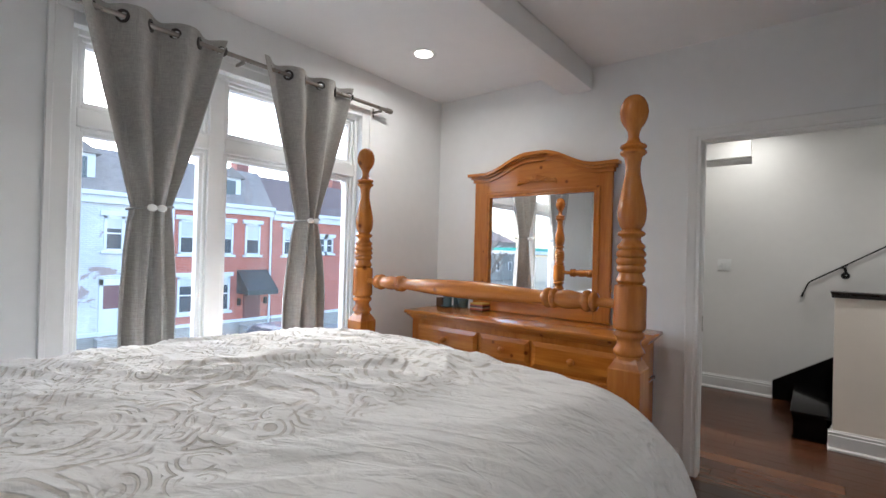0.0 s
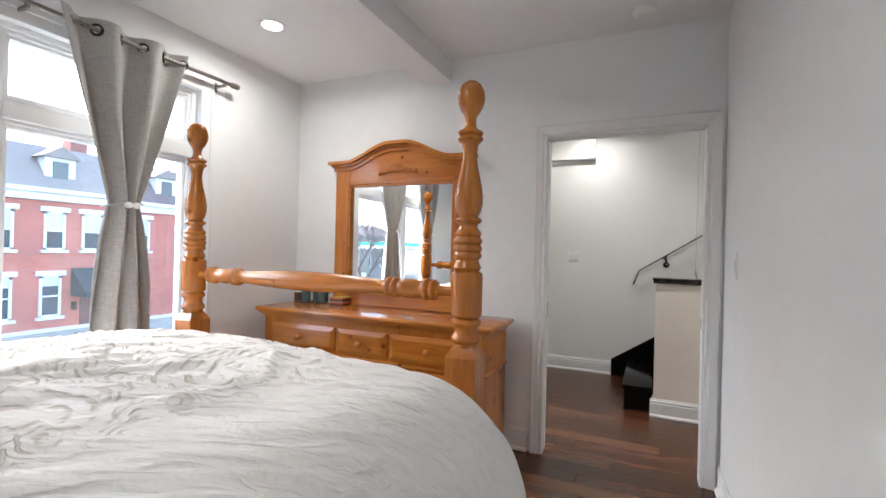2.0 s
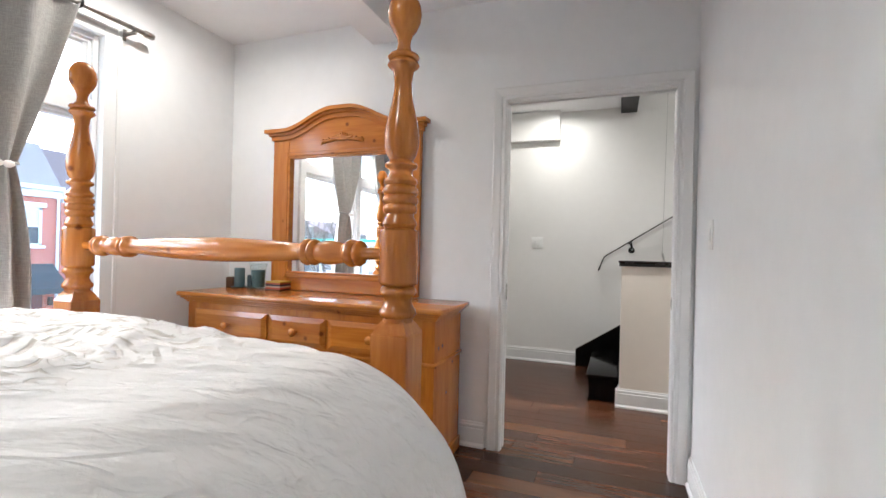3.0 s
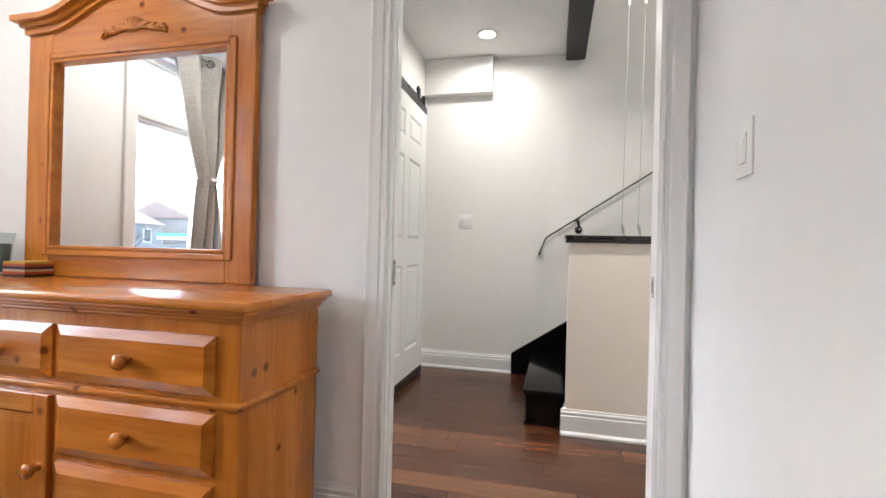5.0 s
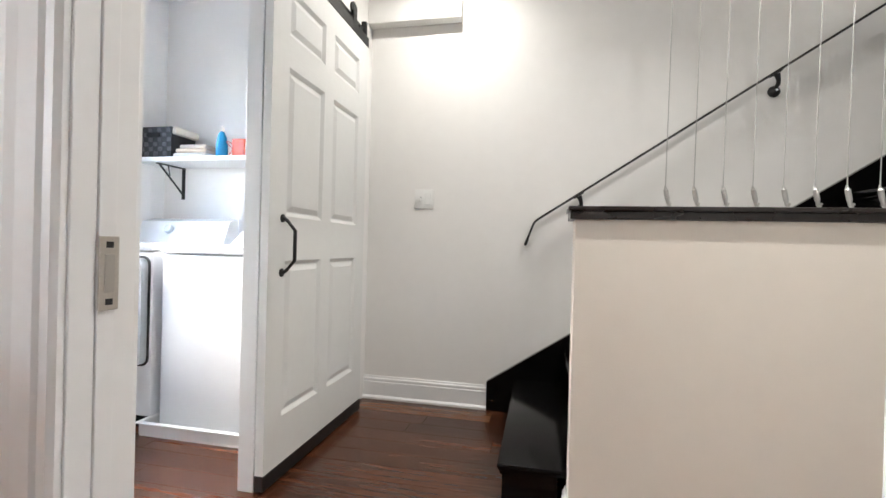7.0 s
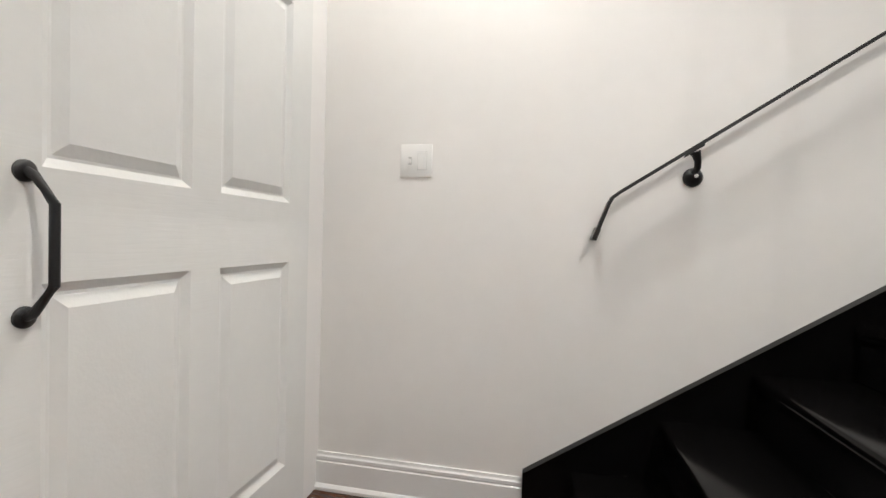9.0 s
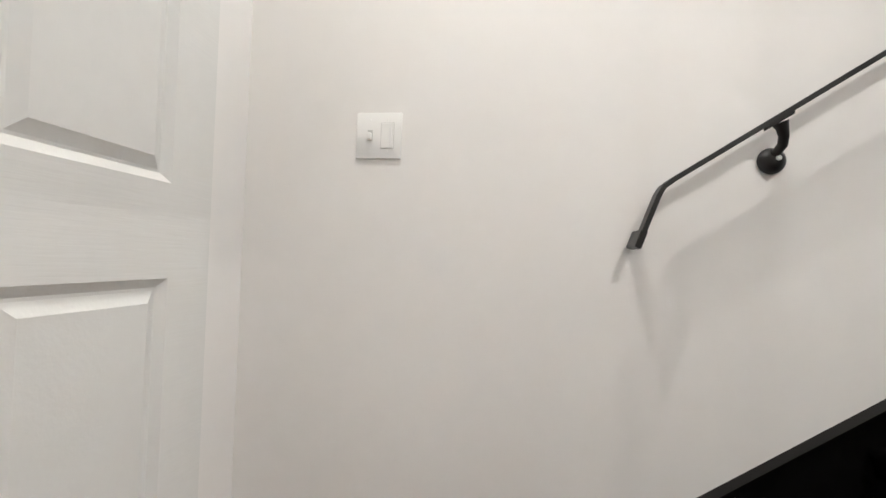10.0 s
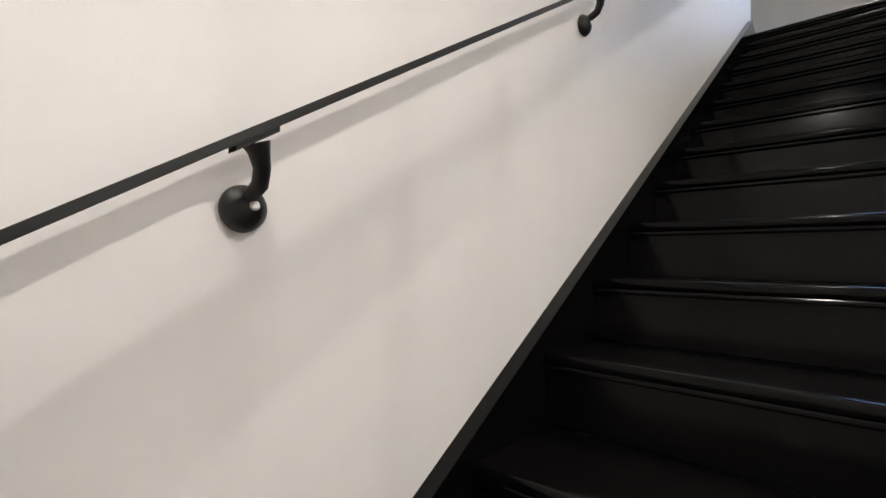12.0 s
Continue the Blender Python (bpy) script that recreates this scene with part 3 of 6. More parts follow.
pocket = thing("pocket_door", (DX0, YD + 0.043, 0), "white pocket door slid back, its edge flush with the lining", "door")
part("edge", boxes((DX0 - 0.0195, DX0 + 0.003, YD + 0.0305, YD + 0.0555, 0.008, DZ - 0.004), bevel=0.0015), M_TRIM, pocket)
pull = latch_plate(DX0 + 0.0035, 1, 0.930, 0.096, "satin nickel edge pull set in the pocket door")
px = DX0 + 0.0035
part("cup", boxes((px + 0.0022, px + 0.0042, YD + 0.036, YD + 0.050, 0.905, 0.955), bevel=0.0008), M_CABLE, pull, "recessed finger cup")
for z in (0.893, 0.967):
    # dark block on the plate paints the shade of a hole
    part("slot_shade", boxes((px + 0.0022, px + 0.0036, YD + 0.038, YD + 0.048, z - 0.004, z + 0.004)), M_DARKGAP, pull)
keep = latch_plate(DX1, -1, 0.915, 0.068, "satin nickel strike plate set in the door lining")
# dark block on the strike plate paints the shade inside its opening
part("recess", boxes((DX1 - 0.0034, DX1 - 0.0015, YD + 0.037, YD + 0.049, 0.895, 0.935)), M_DARKGAP, keep)


def recessed_light(x, y, ZC=ZC):
    r = thing("recessed_light", (x, y, ZC), "round white recessed ceiling light, switched on, two of five added as fill", "ceiling light", "recessed lights")
    bm = bmesh.new()
    lathe(bm, [(0.060, 0), (0.086, 0), (0.086, -0.003), (0.078, -0.006), (0.062, -0.004), (0.060, 0)], Matrix.Translation((x, y, ZC)), 32)
    part("trim_ring", bm, M_PLASTIC, r, smooth=40)
    bm = bmesh.new()
    lathe(bm, [(0.058, -0.001), (0.0585, -0.0025), (0.002, -0.003)], Matrix.Translation((x, y, ZC)), 32)
    part("lens", bm, M_LAMP, r, "glowing warm lens")


# the fixtures at (-0.45, 0.50) and (3.0, 4.80) are added for the fill lamps
for lx, ly, lz in ((-1.54, 2.50, ZC), (-0.45, 0.50, ZC), (0.045, 5.25, ZC), (1.15, 4.06, ZC), (3.0, 4.80, 5.40)):
    recessed_light(lx, ly, lz)
sd = thing("smoke_detector", (0.555, 3.14, ZC), "round white smoke detector on the ceiling", "smoke detector")
bm = bmesh.new()
lathe(bm, [(0.065, 0), (0.066, -0.014), (0.060, -0.022), (0.045, -0.034), (0.010, -0.037)], Matrix.Translation((0.555, 3.14, ZC)), 28)
part("housing", bm, M_PLASTIC, sd, smooth=30)
bm = bmesh.new()
lathe(bm, [(0.012, -0.036), (0.012, -0.040), (0.003, -0.041)], Matrix.Translation((0.555, 3.14, ZC)), 14)
part("button", bm, M_TRIM, sd)

# ---- barn door ----
barn = thing("barn_door", (-0.495, 5.05, 0.02), "white six-panel sliding barn door pushed open", "sliding door")
BX, BY0, BY1, BZ0, BZ1 = -0.478, 4.505, 5.465, 0.072, 2.135


def raised_panel(bm, plane, y0, y1, z0, z1, depth=0.013, lip=0.018, slope=0.026, rise=0.011):
    """A raised field in a recess of a door that faces +x: lip sinks, field rises again."""
    steps = [(0, 0), (lip, -depth), (lip + 0.002, -depth), (lip + slope, -depth + rise)]
    loops = []
    for ins, dx in steps:
        loops.append([bm.verts.new((plane + dx, y, z)) for y, z in ((y0 + ins, z0 + ins), (y1 - ins, z0 + ins), (y1 - ins, z1 - ins), (y0 + ins, z1 - ins))])
    for a, b in zip(loops, loops[1:]):
        for k in range(4):
            bm.faces.new((a[k], a[(k + 1) % 4], b[(k + 1) % 4], b[k]))
    bm.faces.new(loops[-1])


st, mid = 0.120, 0.095
cw = (BY1 - BY0 - 2 * st - mid) / 2
cols = [(BY0 + st, BY0 + st + cw), (BY1 - st - cw, BY1 - st)]
rows = [(0.265, 0.903), (1.085, 1.695), (1.825, 2.015)]
fr = boxes((BX - 0.034, BX - 0.012, BY0, BY1, BZ0, BZ1))
for y0, y1 in ((BY0, cols[0][0]), (cols[0][1], cols[1][0]), (cols[1][1], BY1)):
    box(fr, BX - 0.012, BX, y0, y1, BZ0, BZ1)
for y0, y1 in cols:
    for z0, z1 in ((BZ0, rows[0][0]), (rows[0][1], rows[1][0]), (rows[1][1], rows[2][0]), (rows[2][1], BZ1)):
        box(fr, BX - 0.012, BX, y0, y1, z0, z1)
part("slab", fr, M_DOORG, barn)
for y0, y1 in cols:
    for z0, z1 in rows:
        bm = bmesh.new()
        raised_panel(bm, BX, y0, y1, z0, z1)
        part("panel", bm, M_DOORP, barn)
part("bottom_rail", boxes((BX - 0.036, BX + 0.003, BY0 - 0.002, BY1 + 0.002, 0.012, BZ0), bevel=0.002), M_IRON, barn, "black bottom strip")
part("top_rail", boxes((BX - 0.036, BX + 0.003, BY0 - 0.002, BY1 + 0.002, BZ1, 2.190), bevel=0.002), M_IRON, barn, "black top strip")
for hy in (4.68, 5.30):
    bm = boxes((BX - 0.020, BX - 0.012, hy - 0.022, hy + 0.022, 2.19, 2.30), bevel=0.003)
    hg = part("hanger", bm, M_IRON, barn, "black roller strap")
    bm = bmesh.new()
    lathe(bm, [(0.030, -0.008), (0.034, -0.006), (0.034, 0.006), (0.030, 0.008)], Matrix.Translation((BX - 0.026, hy, 2.285)) @ pose(0, 0, 0, 0, 90, 0), 20)
    part("roller", bm, M_IRON, hg, smooth=40)
hd = bmesh.new()
HYb = 4.600
tube(hd, [(BX + 0.005, HYb, 1.075), (BX + 0.02, HYb, 1.068), (BX + 0.058, HYb, 1.025), (BX + 0.058, HYb, 0.905), (BX + 0.02, HYb, 0.862), (BX + 0.005, HYb, 0.855)], 0.0075, 10)
hdl = part("handle", hd, M_IRON, barn, "angular black iron pull handle", smooth=50)
for z in (1.075, 0.855):
    bm = bmesh.new()
    lathe(bm, [(0.017, 0), (0.017, 0.004), (0.012, 0.008)], Matrix.Translation((BX, HYb, z)) @ pose(0, 0, 0, 0, 90, 0), 18)
    part("foot", bm, M_IRON, hdl, smooth=40)
trk = thing("door_track", (XL, 4.6, 2.18), "black steel sliding door track on the wall", "door track")
part("bar", boxes((XL + 0.020, XL + 0.026, 3.62, 5.50, 2.225, 2.265)), M_IRON, trk)
for ty in (3.75, 4.25, 4.75, 5.1, 5.42):
    bm = bmesh.new()
    lathe(bm, [(0.011, 0), (0.011, 0.024), (0.009, 0.031)], Matrix.Translation((XL, ty, 2.245)) @ pose(0, 0, 0, 0, 90, 0), 12)
    part("bolt", bm, M_IRON, trk)
part("stop", boxes((XL + 0.015, XL + 0.045, 5.475, 5.50, 2.215, 2.30), bevel=0.003), M_IRON, trk)

# ---- bed ----
bed = thing("four_poster_bed", (-0.78, 0.9, 0), "honey pine four-poster bed with turned foot posts", "bed")
POST = [(0.004, 1.922), (0.022, 1.917), (0.036, 1.905), (0.047, 1.882), (0.0505, 1.858), (0.047, 1.834), (0.037, 1.812), (0.026, 1.797), (0.0205, 1.783), (0.019, 1.768), (0.022, 1.752), (0.032, 1.741),
        (0.044, 1.736), (0.047, 1.730), (0.043, 1.724), (0.036, 1.721), (0.045, 1.714), (0.047, 1.707), (0.041, 1.700), (0.032, 1.693), (0.029, 1.680), (0.026, 1.655), (0.027, 1.630), (0.032, 1.600), (0.040, 1.565),
        (0.047, 1.530), (0.051, 1.500), (0.050, 1.470), (0.044, 1.445), (0.034, 1.428), (0.036, 1.423), (0.046, 1.419), (0.049, 1.412), (0.045, 1.405), (0.035, 1.400), (0.033, 1.392), (0.036, 1.383), (0.040, 1.378),
        (0.046, 1.373), (0.050, 1.365), (0.046, 1.356), (0.043, 1.354), (0.050, 1.346), (0.053, 1.337), (0.049, 1.328), (0.045, 1.326), (0.051, 1.318), (0.053, 1.309), (0.049, 1.300), (0.045, 1.298), (0.050, 1.290),
        (0.051, 1.282), (0.046, 1.274), (0.040, 1.270), (0.043, 1.258), (0.049, 1.248), (0.051, 1.240), (0.045, 1.232), (0.042, 1.229), (0.055, 1.222), (0.057, 1.210), (0.057, 1.075), (0.055, 1.066), (0.044, 1.060),
        (0.052, 1.052), (0.055, 1.043), (0.050, 1.034), (0.043, 1.029), (0.040, 1.015), (0.045, 1.000), (0.053, 0.990), (0.055, 0.980), (0.050, 0.972), (0.044, 0.968), (0.044, 0.955)]
PY = 1.945
PXN, PXF = 0.0, -1.52
PYF = 2.0
for px, py in ((PXN, PY), (PXF, PYF)):
    bm = bmesh.new()
    lathe(bm, POST[::-1], Matrix.Translation((px, py, 0)), 32)
    po = part("post", bm, M_PINEZ, bed, smooth=50)
    bm = boxes((px - 0.058, px + 0.058, py - 0.058, py + 0.058, 0, 0.925), bevel=0.005)
    lathe(bm, [(0.080, 0.92), (0.062, 0.945), (0.046, 0.962)], Matrix.Translation((px, py, 0)) @ pose(0, 0, 0, 0, 0, 45), 4)
    part("post_foot", bm, M_PINEZ, po)
half = [(0.018, 0.05), (0.018, 0.115), (0.024, 0.122), (0.036, 0.126), (0.040, 0.135), (0.036, 0.144), (0.031, 0.147), (0.040, 0.152), (0.043, 0.162), (0.040, 0.172), (0.033, 0.176), (0.030, 0.185), (0.032, 0.200),
        (0.037, 0.225), (0.038, 0.250), (0.034, 0.275), (0.029, 0.288), (0.038, 0.293), (0.042, 0.302), (0.038, 0.311), (0.032, 0.314), (0.039, 0.319), (0.043, 0.328), (0.040, 0.338), (0.032, 0.343), (0.027, 0.352),
        (0.030, 0.40), (0.035, 0.48), (0.040, 0.58), (0.043, 0.68), (0.0435, 0.76)]
prof = half + [(r, 1.52 - z) for r, z in half[::-1][1:]]
bm = bmesh.new()
lathe(bm, prof, Matrix.Translation((PXN, PY, 1.152)) @ pose(0, 0, 0, 0, 0, -2.07) @ pose(0, 0, 0, 0, -90, 0), 28)
part("foot_rail", bm, M_PINE, bed, "turned pine rail between the foot posts", smooth=50)
part("foot_board", boxes((PXF + 0.06, PXN - 0.06, PY + 0.004, PY + 0.04, 0.22, 0.62), bevel=0.006), M_PINE, bed)
for px in (PXN, PXF):
    part("side_rail", boxes((px - 0.018, px + 0.018, -0.12, PY - 0.06, 0.22, 0.42), bevel=0.006), M_PINE, bed)
mt = thing("mattress", (-0.78, 0.88, 0.42), "white mattress under the duvet", "mattress")
part("pad", boxes((-1.53, -0.03, -0.20, 1.87, 0.30, 0.80), bevel=0.06), mat("mattress_cloth", (0.75, 0.74, 0.72), 0.9), mt, smooth=60)


def duvet_material():
    """White cotton with taupe scrollwork medallions woven into the middle, and fine creases."""
    m = bpy.data.materials.new("duvet_cotton")
    m.use_nodes = True
    nt = m.node_tree
    L = nt.links.new
    b = nt.nodes["Principled BSDF"]
    tc = nt.nodes.new("ShaderNodeTexCoord")

    def math_node(kind, a, c=None, d=None):
        n = nt.nodes.new("ShaderNodeMath")
        n.operation = kind
        for k, v in enumerate((a, c, d)):
            if isinstance(v, (int, float)):
                n.inputs[k].default_value = v
            elif v is not None:
                L(v, n.inputs[k])
        return n.outputs[0]

    def noise_node(scale, detail=3, vec=None, distort=0.0):
        n = nt.nodes.new("ShaderNodeTexNoise")
        n.inputs["Scale"].default_value, n.inputs["Detail"].default_value, n.inputs["Distortion"].default_value = scale, detail, distort
        L(vec or tc.outputs["Object"], n.inputs["Vector"])
        return n

    def ramp(v, lo, hi, a=0.0, c=1.0):
        n = nt.nodes.new("ShaderNodeMapRange")
        n.inputs["From Min"].default_value, n.inputs["From Max"].default_value = lo, hi
        n.inputs["To Min"].default_value, n.inputs["To Max"].default_value = a, c
        L(v, n.inputs["Value"])
        return n.outputs[0]

    def warped(scale, amount):
        w = nt.nodes.new("ShaderNodeVectorMath")
        w.operation = "MULTIPLY_ADD"
        w.inputs[1].default_value = (amount, amount, 0.0)
        L(noise_node(scale).outputs["Color"], w.inputs[0])
        L(tc.outputs["Object"], w.inputs[2])
        flat = nt.nodes.new("ShaderNodeVectorMath")
        flat.operation = "MULTIPLY"
        flat.inputs[1].default_value = (1, 1, 0)
        L(w.outputs[0], flat.inputs[0])
        return flat.outputs[0]

    def rings(scale, turns, lo, hi, vec):
        v = nt.nodes.new("ShaderNodeTexVoronoi")
        v.inputs["Scale"].default_value = scale
        L(vec, v.inputs["Vector"])
        return ramp(math_node("SINE", math_node("MULTIPLY", v.outputs["Distance"], turns)), lo, hi)

    # wide medallions, small scrolls, and strokes that break both up
    wide = rings(2.3, 120.0, 0.15, 0.75, warped(4.0, 0.08))
    small = rings(13.0, 30.0, 0.25, 0.8, warped(9.0, 0.03))
    dash = ramp(noise_node(17.0, 2).outputs["Fac"], 0.42, 0.52)
    which = ramp(noise_node(4.5, 2).outputs["Fac"], 0.46, 0.54)
    mixed = math_node("ADD", math_node("MULTIPLY", wide, which), math_node("MULTIPLY", small, math_node("SUBTRACT", 1.0, which)))
    sep = nt.nodes.new("ShaderNodeSeparateXYZ")
    L(tc.outputs["Object"], sep.inputs[0])
    wob = math_node("MULTIPLY_ADD", noise_node(5.0).outputs["Fac"], 0.25, sep.outputs["X"])
    band = math_node("MULTIPLY", ramp(wob, -0.12, -0.20), ramp(wob, -1.45, -1.30))
    weave = math_node("MULTIPLY", math_node("MULTIPLY", mixed, dash), band)
    mix = nt.nodes.new("ShaderNodeMix")
    mix.data_type = "RGBA"
    mix.inputs["A"].default_value, mix.inputs["B"].default_value = (0.84, 0.83, 0.815, 1), (0.42, 0.36, 0.29, 1)
    L(math_node("MULTIPLY", weave, 0.50), mix.inputs["Factor"])
    L(mix.outputs["Result"], b.inputs["Base Color"])
    b.inputs["Roughness"].default_value = 0.8
    b.inputs["Sheen Weight"].default_value = 0.2
    # creases: folded noise drawn out along one slant
    slant = nt.nodes.new("ShaderNodeMapping")
    slant.vector_type = "TEXTURE"
    slant.inputs["Rotation"].default_value = (0, 0, radians(33))
    slant.inputs["Scale"].default_value = (3.2, 1.0, 1.0)
    L(tc.outputs["Object"], slant.inputs["Vector"])
    tot = noise_node(9.0, 6, None, 0.8).outputs["Fac"]
    for size, gain in ((8.0, 2.6), (22.0, 1.3), (70.0, 0.2)):
        fold = math_node("ABSOLUTE", math_node("SUBTRACT", noise_node(size, 2, slant.outputs[0], 0.7).outputs["Fac"], 0.5))
        tot = math_node("MULTIPLY_ADD", math_node("MINIMUM", fold, 0.12), -gain, tot)
    tot = math_node("MULTIPLY_ADD", weave, -0.30, tot)
    bp = nt.nodes.new("ShaderNodeBump")
    bp.inputs["Strength"].default_value, bp.inputs["Distance"].default_value = 1.0, 0.013
    L(tot, bp.inputs["Height"])
    L(bp.outputs[0], b.inputs["Normal"])
    return m


def side_curve(s, flat, rad, hang):
    """Distance out and drop of cloth at arc length s from the middle: flat, rounded edge, hanging."""
    if s < flat:
        return s, 0.03 * (s / flat) ** 2
    a = (s - flat) / rad
    if a < math.pi / 2:
        return flat + rad * math.sin(a), 0.03 + rad * (1 - math.cos(a))
    d = s - flat - rad * math.pi / 2
    return flat + rad + 0.10 * d, 0.03 + rad + min(d, hang)


def duvet():
    bm = bmesh.new()
    nu, nv = 260, 260
    cx, cy = -0.78, 0.84
    lu, lv = 1.50, 1.42
    grid = []
    for j in range(nv + 1):
        row = []
        for i in range(nu + 1):
            u, v = (2 * i / nu - 1) * lu, (2 * j / nv - 1) * lv
            dx, zx = side_curve(abs(u), 0.68, 0.36, 0.30)
            dy, zy = side_curve(abs(v), 0.86, 0.16, 0.20)
            x, y = cx + math.copysign(dx, u), cy + math.copysign(dy, v)
            z = 0.955 - zx - zy
            p = Vector((x * 2.2, y * 2.2, z * 2.2))
            left = 0.30 + 0.70 * min(max((-0.22 - x) / 0.25, 0.0), 1.0)
            along, over = 0.84 * u + 0.54 * v, 0.84 * v - 0.54 * u
            n = noise.noise(p * 0.6) * 0.012 + noise.noise(p * 2.2 + Vector((5, 1, 0))) * 0.004
            warp = noise.noise(Vector((u * 2.1, v * 2.1, 1.3)))
            for fa, fo, shift, height, edge in ((2.4, 4.5, 3.7, 0.007, 0.76), (2.6, 10.0, 2.2, 0.016 * left, 0.74), (6.0, 24.0, 6.2, 0.005 * left, 0.70)):
                crest = 1 - abs(noise.noise(Vector((along * fa + warp, over * fo + 2.2 * warp, shift))))
                n += height * max(0.0, crest - edge) / (1 - edge)
            side = 1.0 if zx > 0.15 else 0.0
            x += math.copysign(side * n * 1.2, u)
            row.append(bm.verts.new((x, y, max(z + n * (1 - 0.6 * side), 0.24))))
        grid.append(row)
    for j in range(nv):
        for i in range(nu):
            bm.faces.new((grid[j][i], grid[j][i + 1], grid[j + 1][i + 1], grid[j + 1][i]))
    return bm


dv = piece("duvet", duvet(), duvet_material(), "rumpled white duvet with cream paisley weave on the bed", "duvet", smooth=180)
sol = dv.modifiers.new("thick", "SOLIDIFY")
sol.thickness, sol.offset = 0.03, -1

# ---- dresser with mirror ----
dresser = thing("dresser", (-1.1, 3.13, 0), "wide honey pine dresser with raised drawer fronts", "dresser")
FX0, FX1, FY, BYK = -1.945, -0.252, 2.905, 3.325
part("body", boxes((FX0, FX1, FY, BYK, 0.07, 0.805), bevel=0.004), M_PINEZ, dresser)
part("plinth", boxes((FX0 - 0.012, FX1 + 0.012, FY - 0.012, BYK, 0.0, 0.075), bevel=0.006), M_PINE, dresser)
part("top", boxes((FX0 - 0.052, FX1 + 0.052, FY - 0.052, BYK + 0.008, 0.840, 0.868), bevel=0.010), M_PINE, dresser, smooth=40)
cv = bmesh.new()
for a, (o, z0, z1) in enumerate(((0.034, 0.826, 0.841), (0.020, 0.814, 0.827), (0.010, 0.802, 0.815))):
    box(cv, FX0 - o, FX1 + o, FY - o, BYK, z0, z1, bevel=0.004)
part("cornice", cv, M_PINE, dresser, smooth=40)
bl = boxes((FX0 - 0.014, FX1 + 0.014, FY - 0.014, BYK, 0.565, 0.585), bevel=0.007)
part("waist_moulding", bl, M_PINE, dresser, smooth=40)


def front_field(bm, x0, x1, z0, z1, y, inset=0.028, depth=0.022):
    """A drawer front with bevelled borders that stands proud towards -y."""
    rings = [(0, 0.0), (0, 0.010), (inset, depth), (inset + 0.001, depth)]
    loops = []
    for ins, d in rings:
        loops.append([bm.verts.new((x, y - d, z)) for x, z in ((x0 + ins, z0 + ins), (x1 - ins, z0 + ins), (x1 - ins, z1 - ins), (x0 + ins, z1 - ins))])
    for a, b in zip(loops, loops[1:]):
        for k in range(4):
            bm.faces.new((a[k], a[(k + 1) % 4], b[(k + 1) % 4], b[k]))
    bm.faces.new(loops[-1])
    bm.faces.new(loops[0][::-1])


def knob(parent, x, y, z):
    bm = bmesh.new()
    lathe(bm, [(0.012, 0), (0.011, 0.011), (0.015, 0.018), (0.022, 0.027), (0.0235, 0.035), (0.018, 0.042), (0.006, 0.046)], Matrix.Translation((x, y, z)) @ pose(0, 0, 0, 90, 0, 0), 18)
    part("knob", bm, M_PINE, parent, smooth=50)


COLS = [(-1.875, -1.315), (-1.29, -0.905), (-0.885, -0.325)]
for ci, (x0, x1) in enumerate(COLS):
    rows3 = [(0.600, 0.765)] + ([(0.375, 0.550), (0.120, 0.350)] if ci != 1 else [])
    for z0, z1 in rows3:
        bm = bmesh.new()
        front_field(bm, x0, x1, z0, z1, FY)
        d = part("drawer", bm, M_PINE, dresser)
        knob(d, (x0 + x1) / 2, FY - 0.022, (z0 + z1) / 2)
x0, x1 = COLS[1]
bm = bmesh.new()
front_field(bm, x0 + 0.065, x1 - 0.065, 0.185, 0.485, FY - 0.001, 0.03, 0.014)
d = part("cabinet_door", bm, M_PINEZ, dresser)
part("door_stile", boxes((x0, x0 + 0.06, FY - 0.018, FY, 0.12, 0.55), bevel=0.004), M_PINEZ, d)
part("door_stile", boxes((x1 - 0.06, x1, FY - 0.018, FY, 0.12, 0.55), bevel=0.004), M_PINEZ, d)
part("door_rail", boxes((x0 + 0.06, x1 - 0.06, FY - 0.018, FY, 0.12, 0.18), bevel=0.004), M_PINE, d)
part("door_rail", boxes((x0 + 0.06, x1 - 0.06, FY - 0.018, FY, 0.49, 0.55), bevel=0.004), M_PINE, d)
knob(d, x1 - 0.03, FY - 0.018, 0.33)

mir = thing("dresser_mirror", (-1.09, 3.36, 0.868), "arched honey pine mirror standing on the dresser", "mirror")
MY0, MY1 = 3.318, 3.352
GX0, GX1, GZ0, GZ1 = -1.525, -0.645, 0.985, 1.787
MX0, MX1 = -1.657, -0.535
for a, b in ((MX0, GX0), (GX1, MX1)):
    part("stile", boxes((a, b, MY0, MY1, 0.869, 1.90), bevel=0.004), M_PINEZ, mir)
part("bottom_frame", boxes((GX0, GX1, MY0, MY1, 0.869, GZ0), bevel=0.004), M_PINE, mir)


def arch_z(x):
    c = (MX0 + MX1) / 2
    t = abs(x - c) / ((MX1 - MX0) / 2)
    bell = 0.5 * (1 + math.cos(math.pi * min(max((t - 0.10) / 0.72, 0), 1)))
    return 1.925 + 0.125 * bell


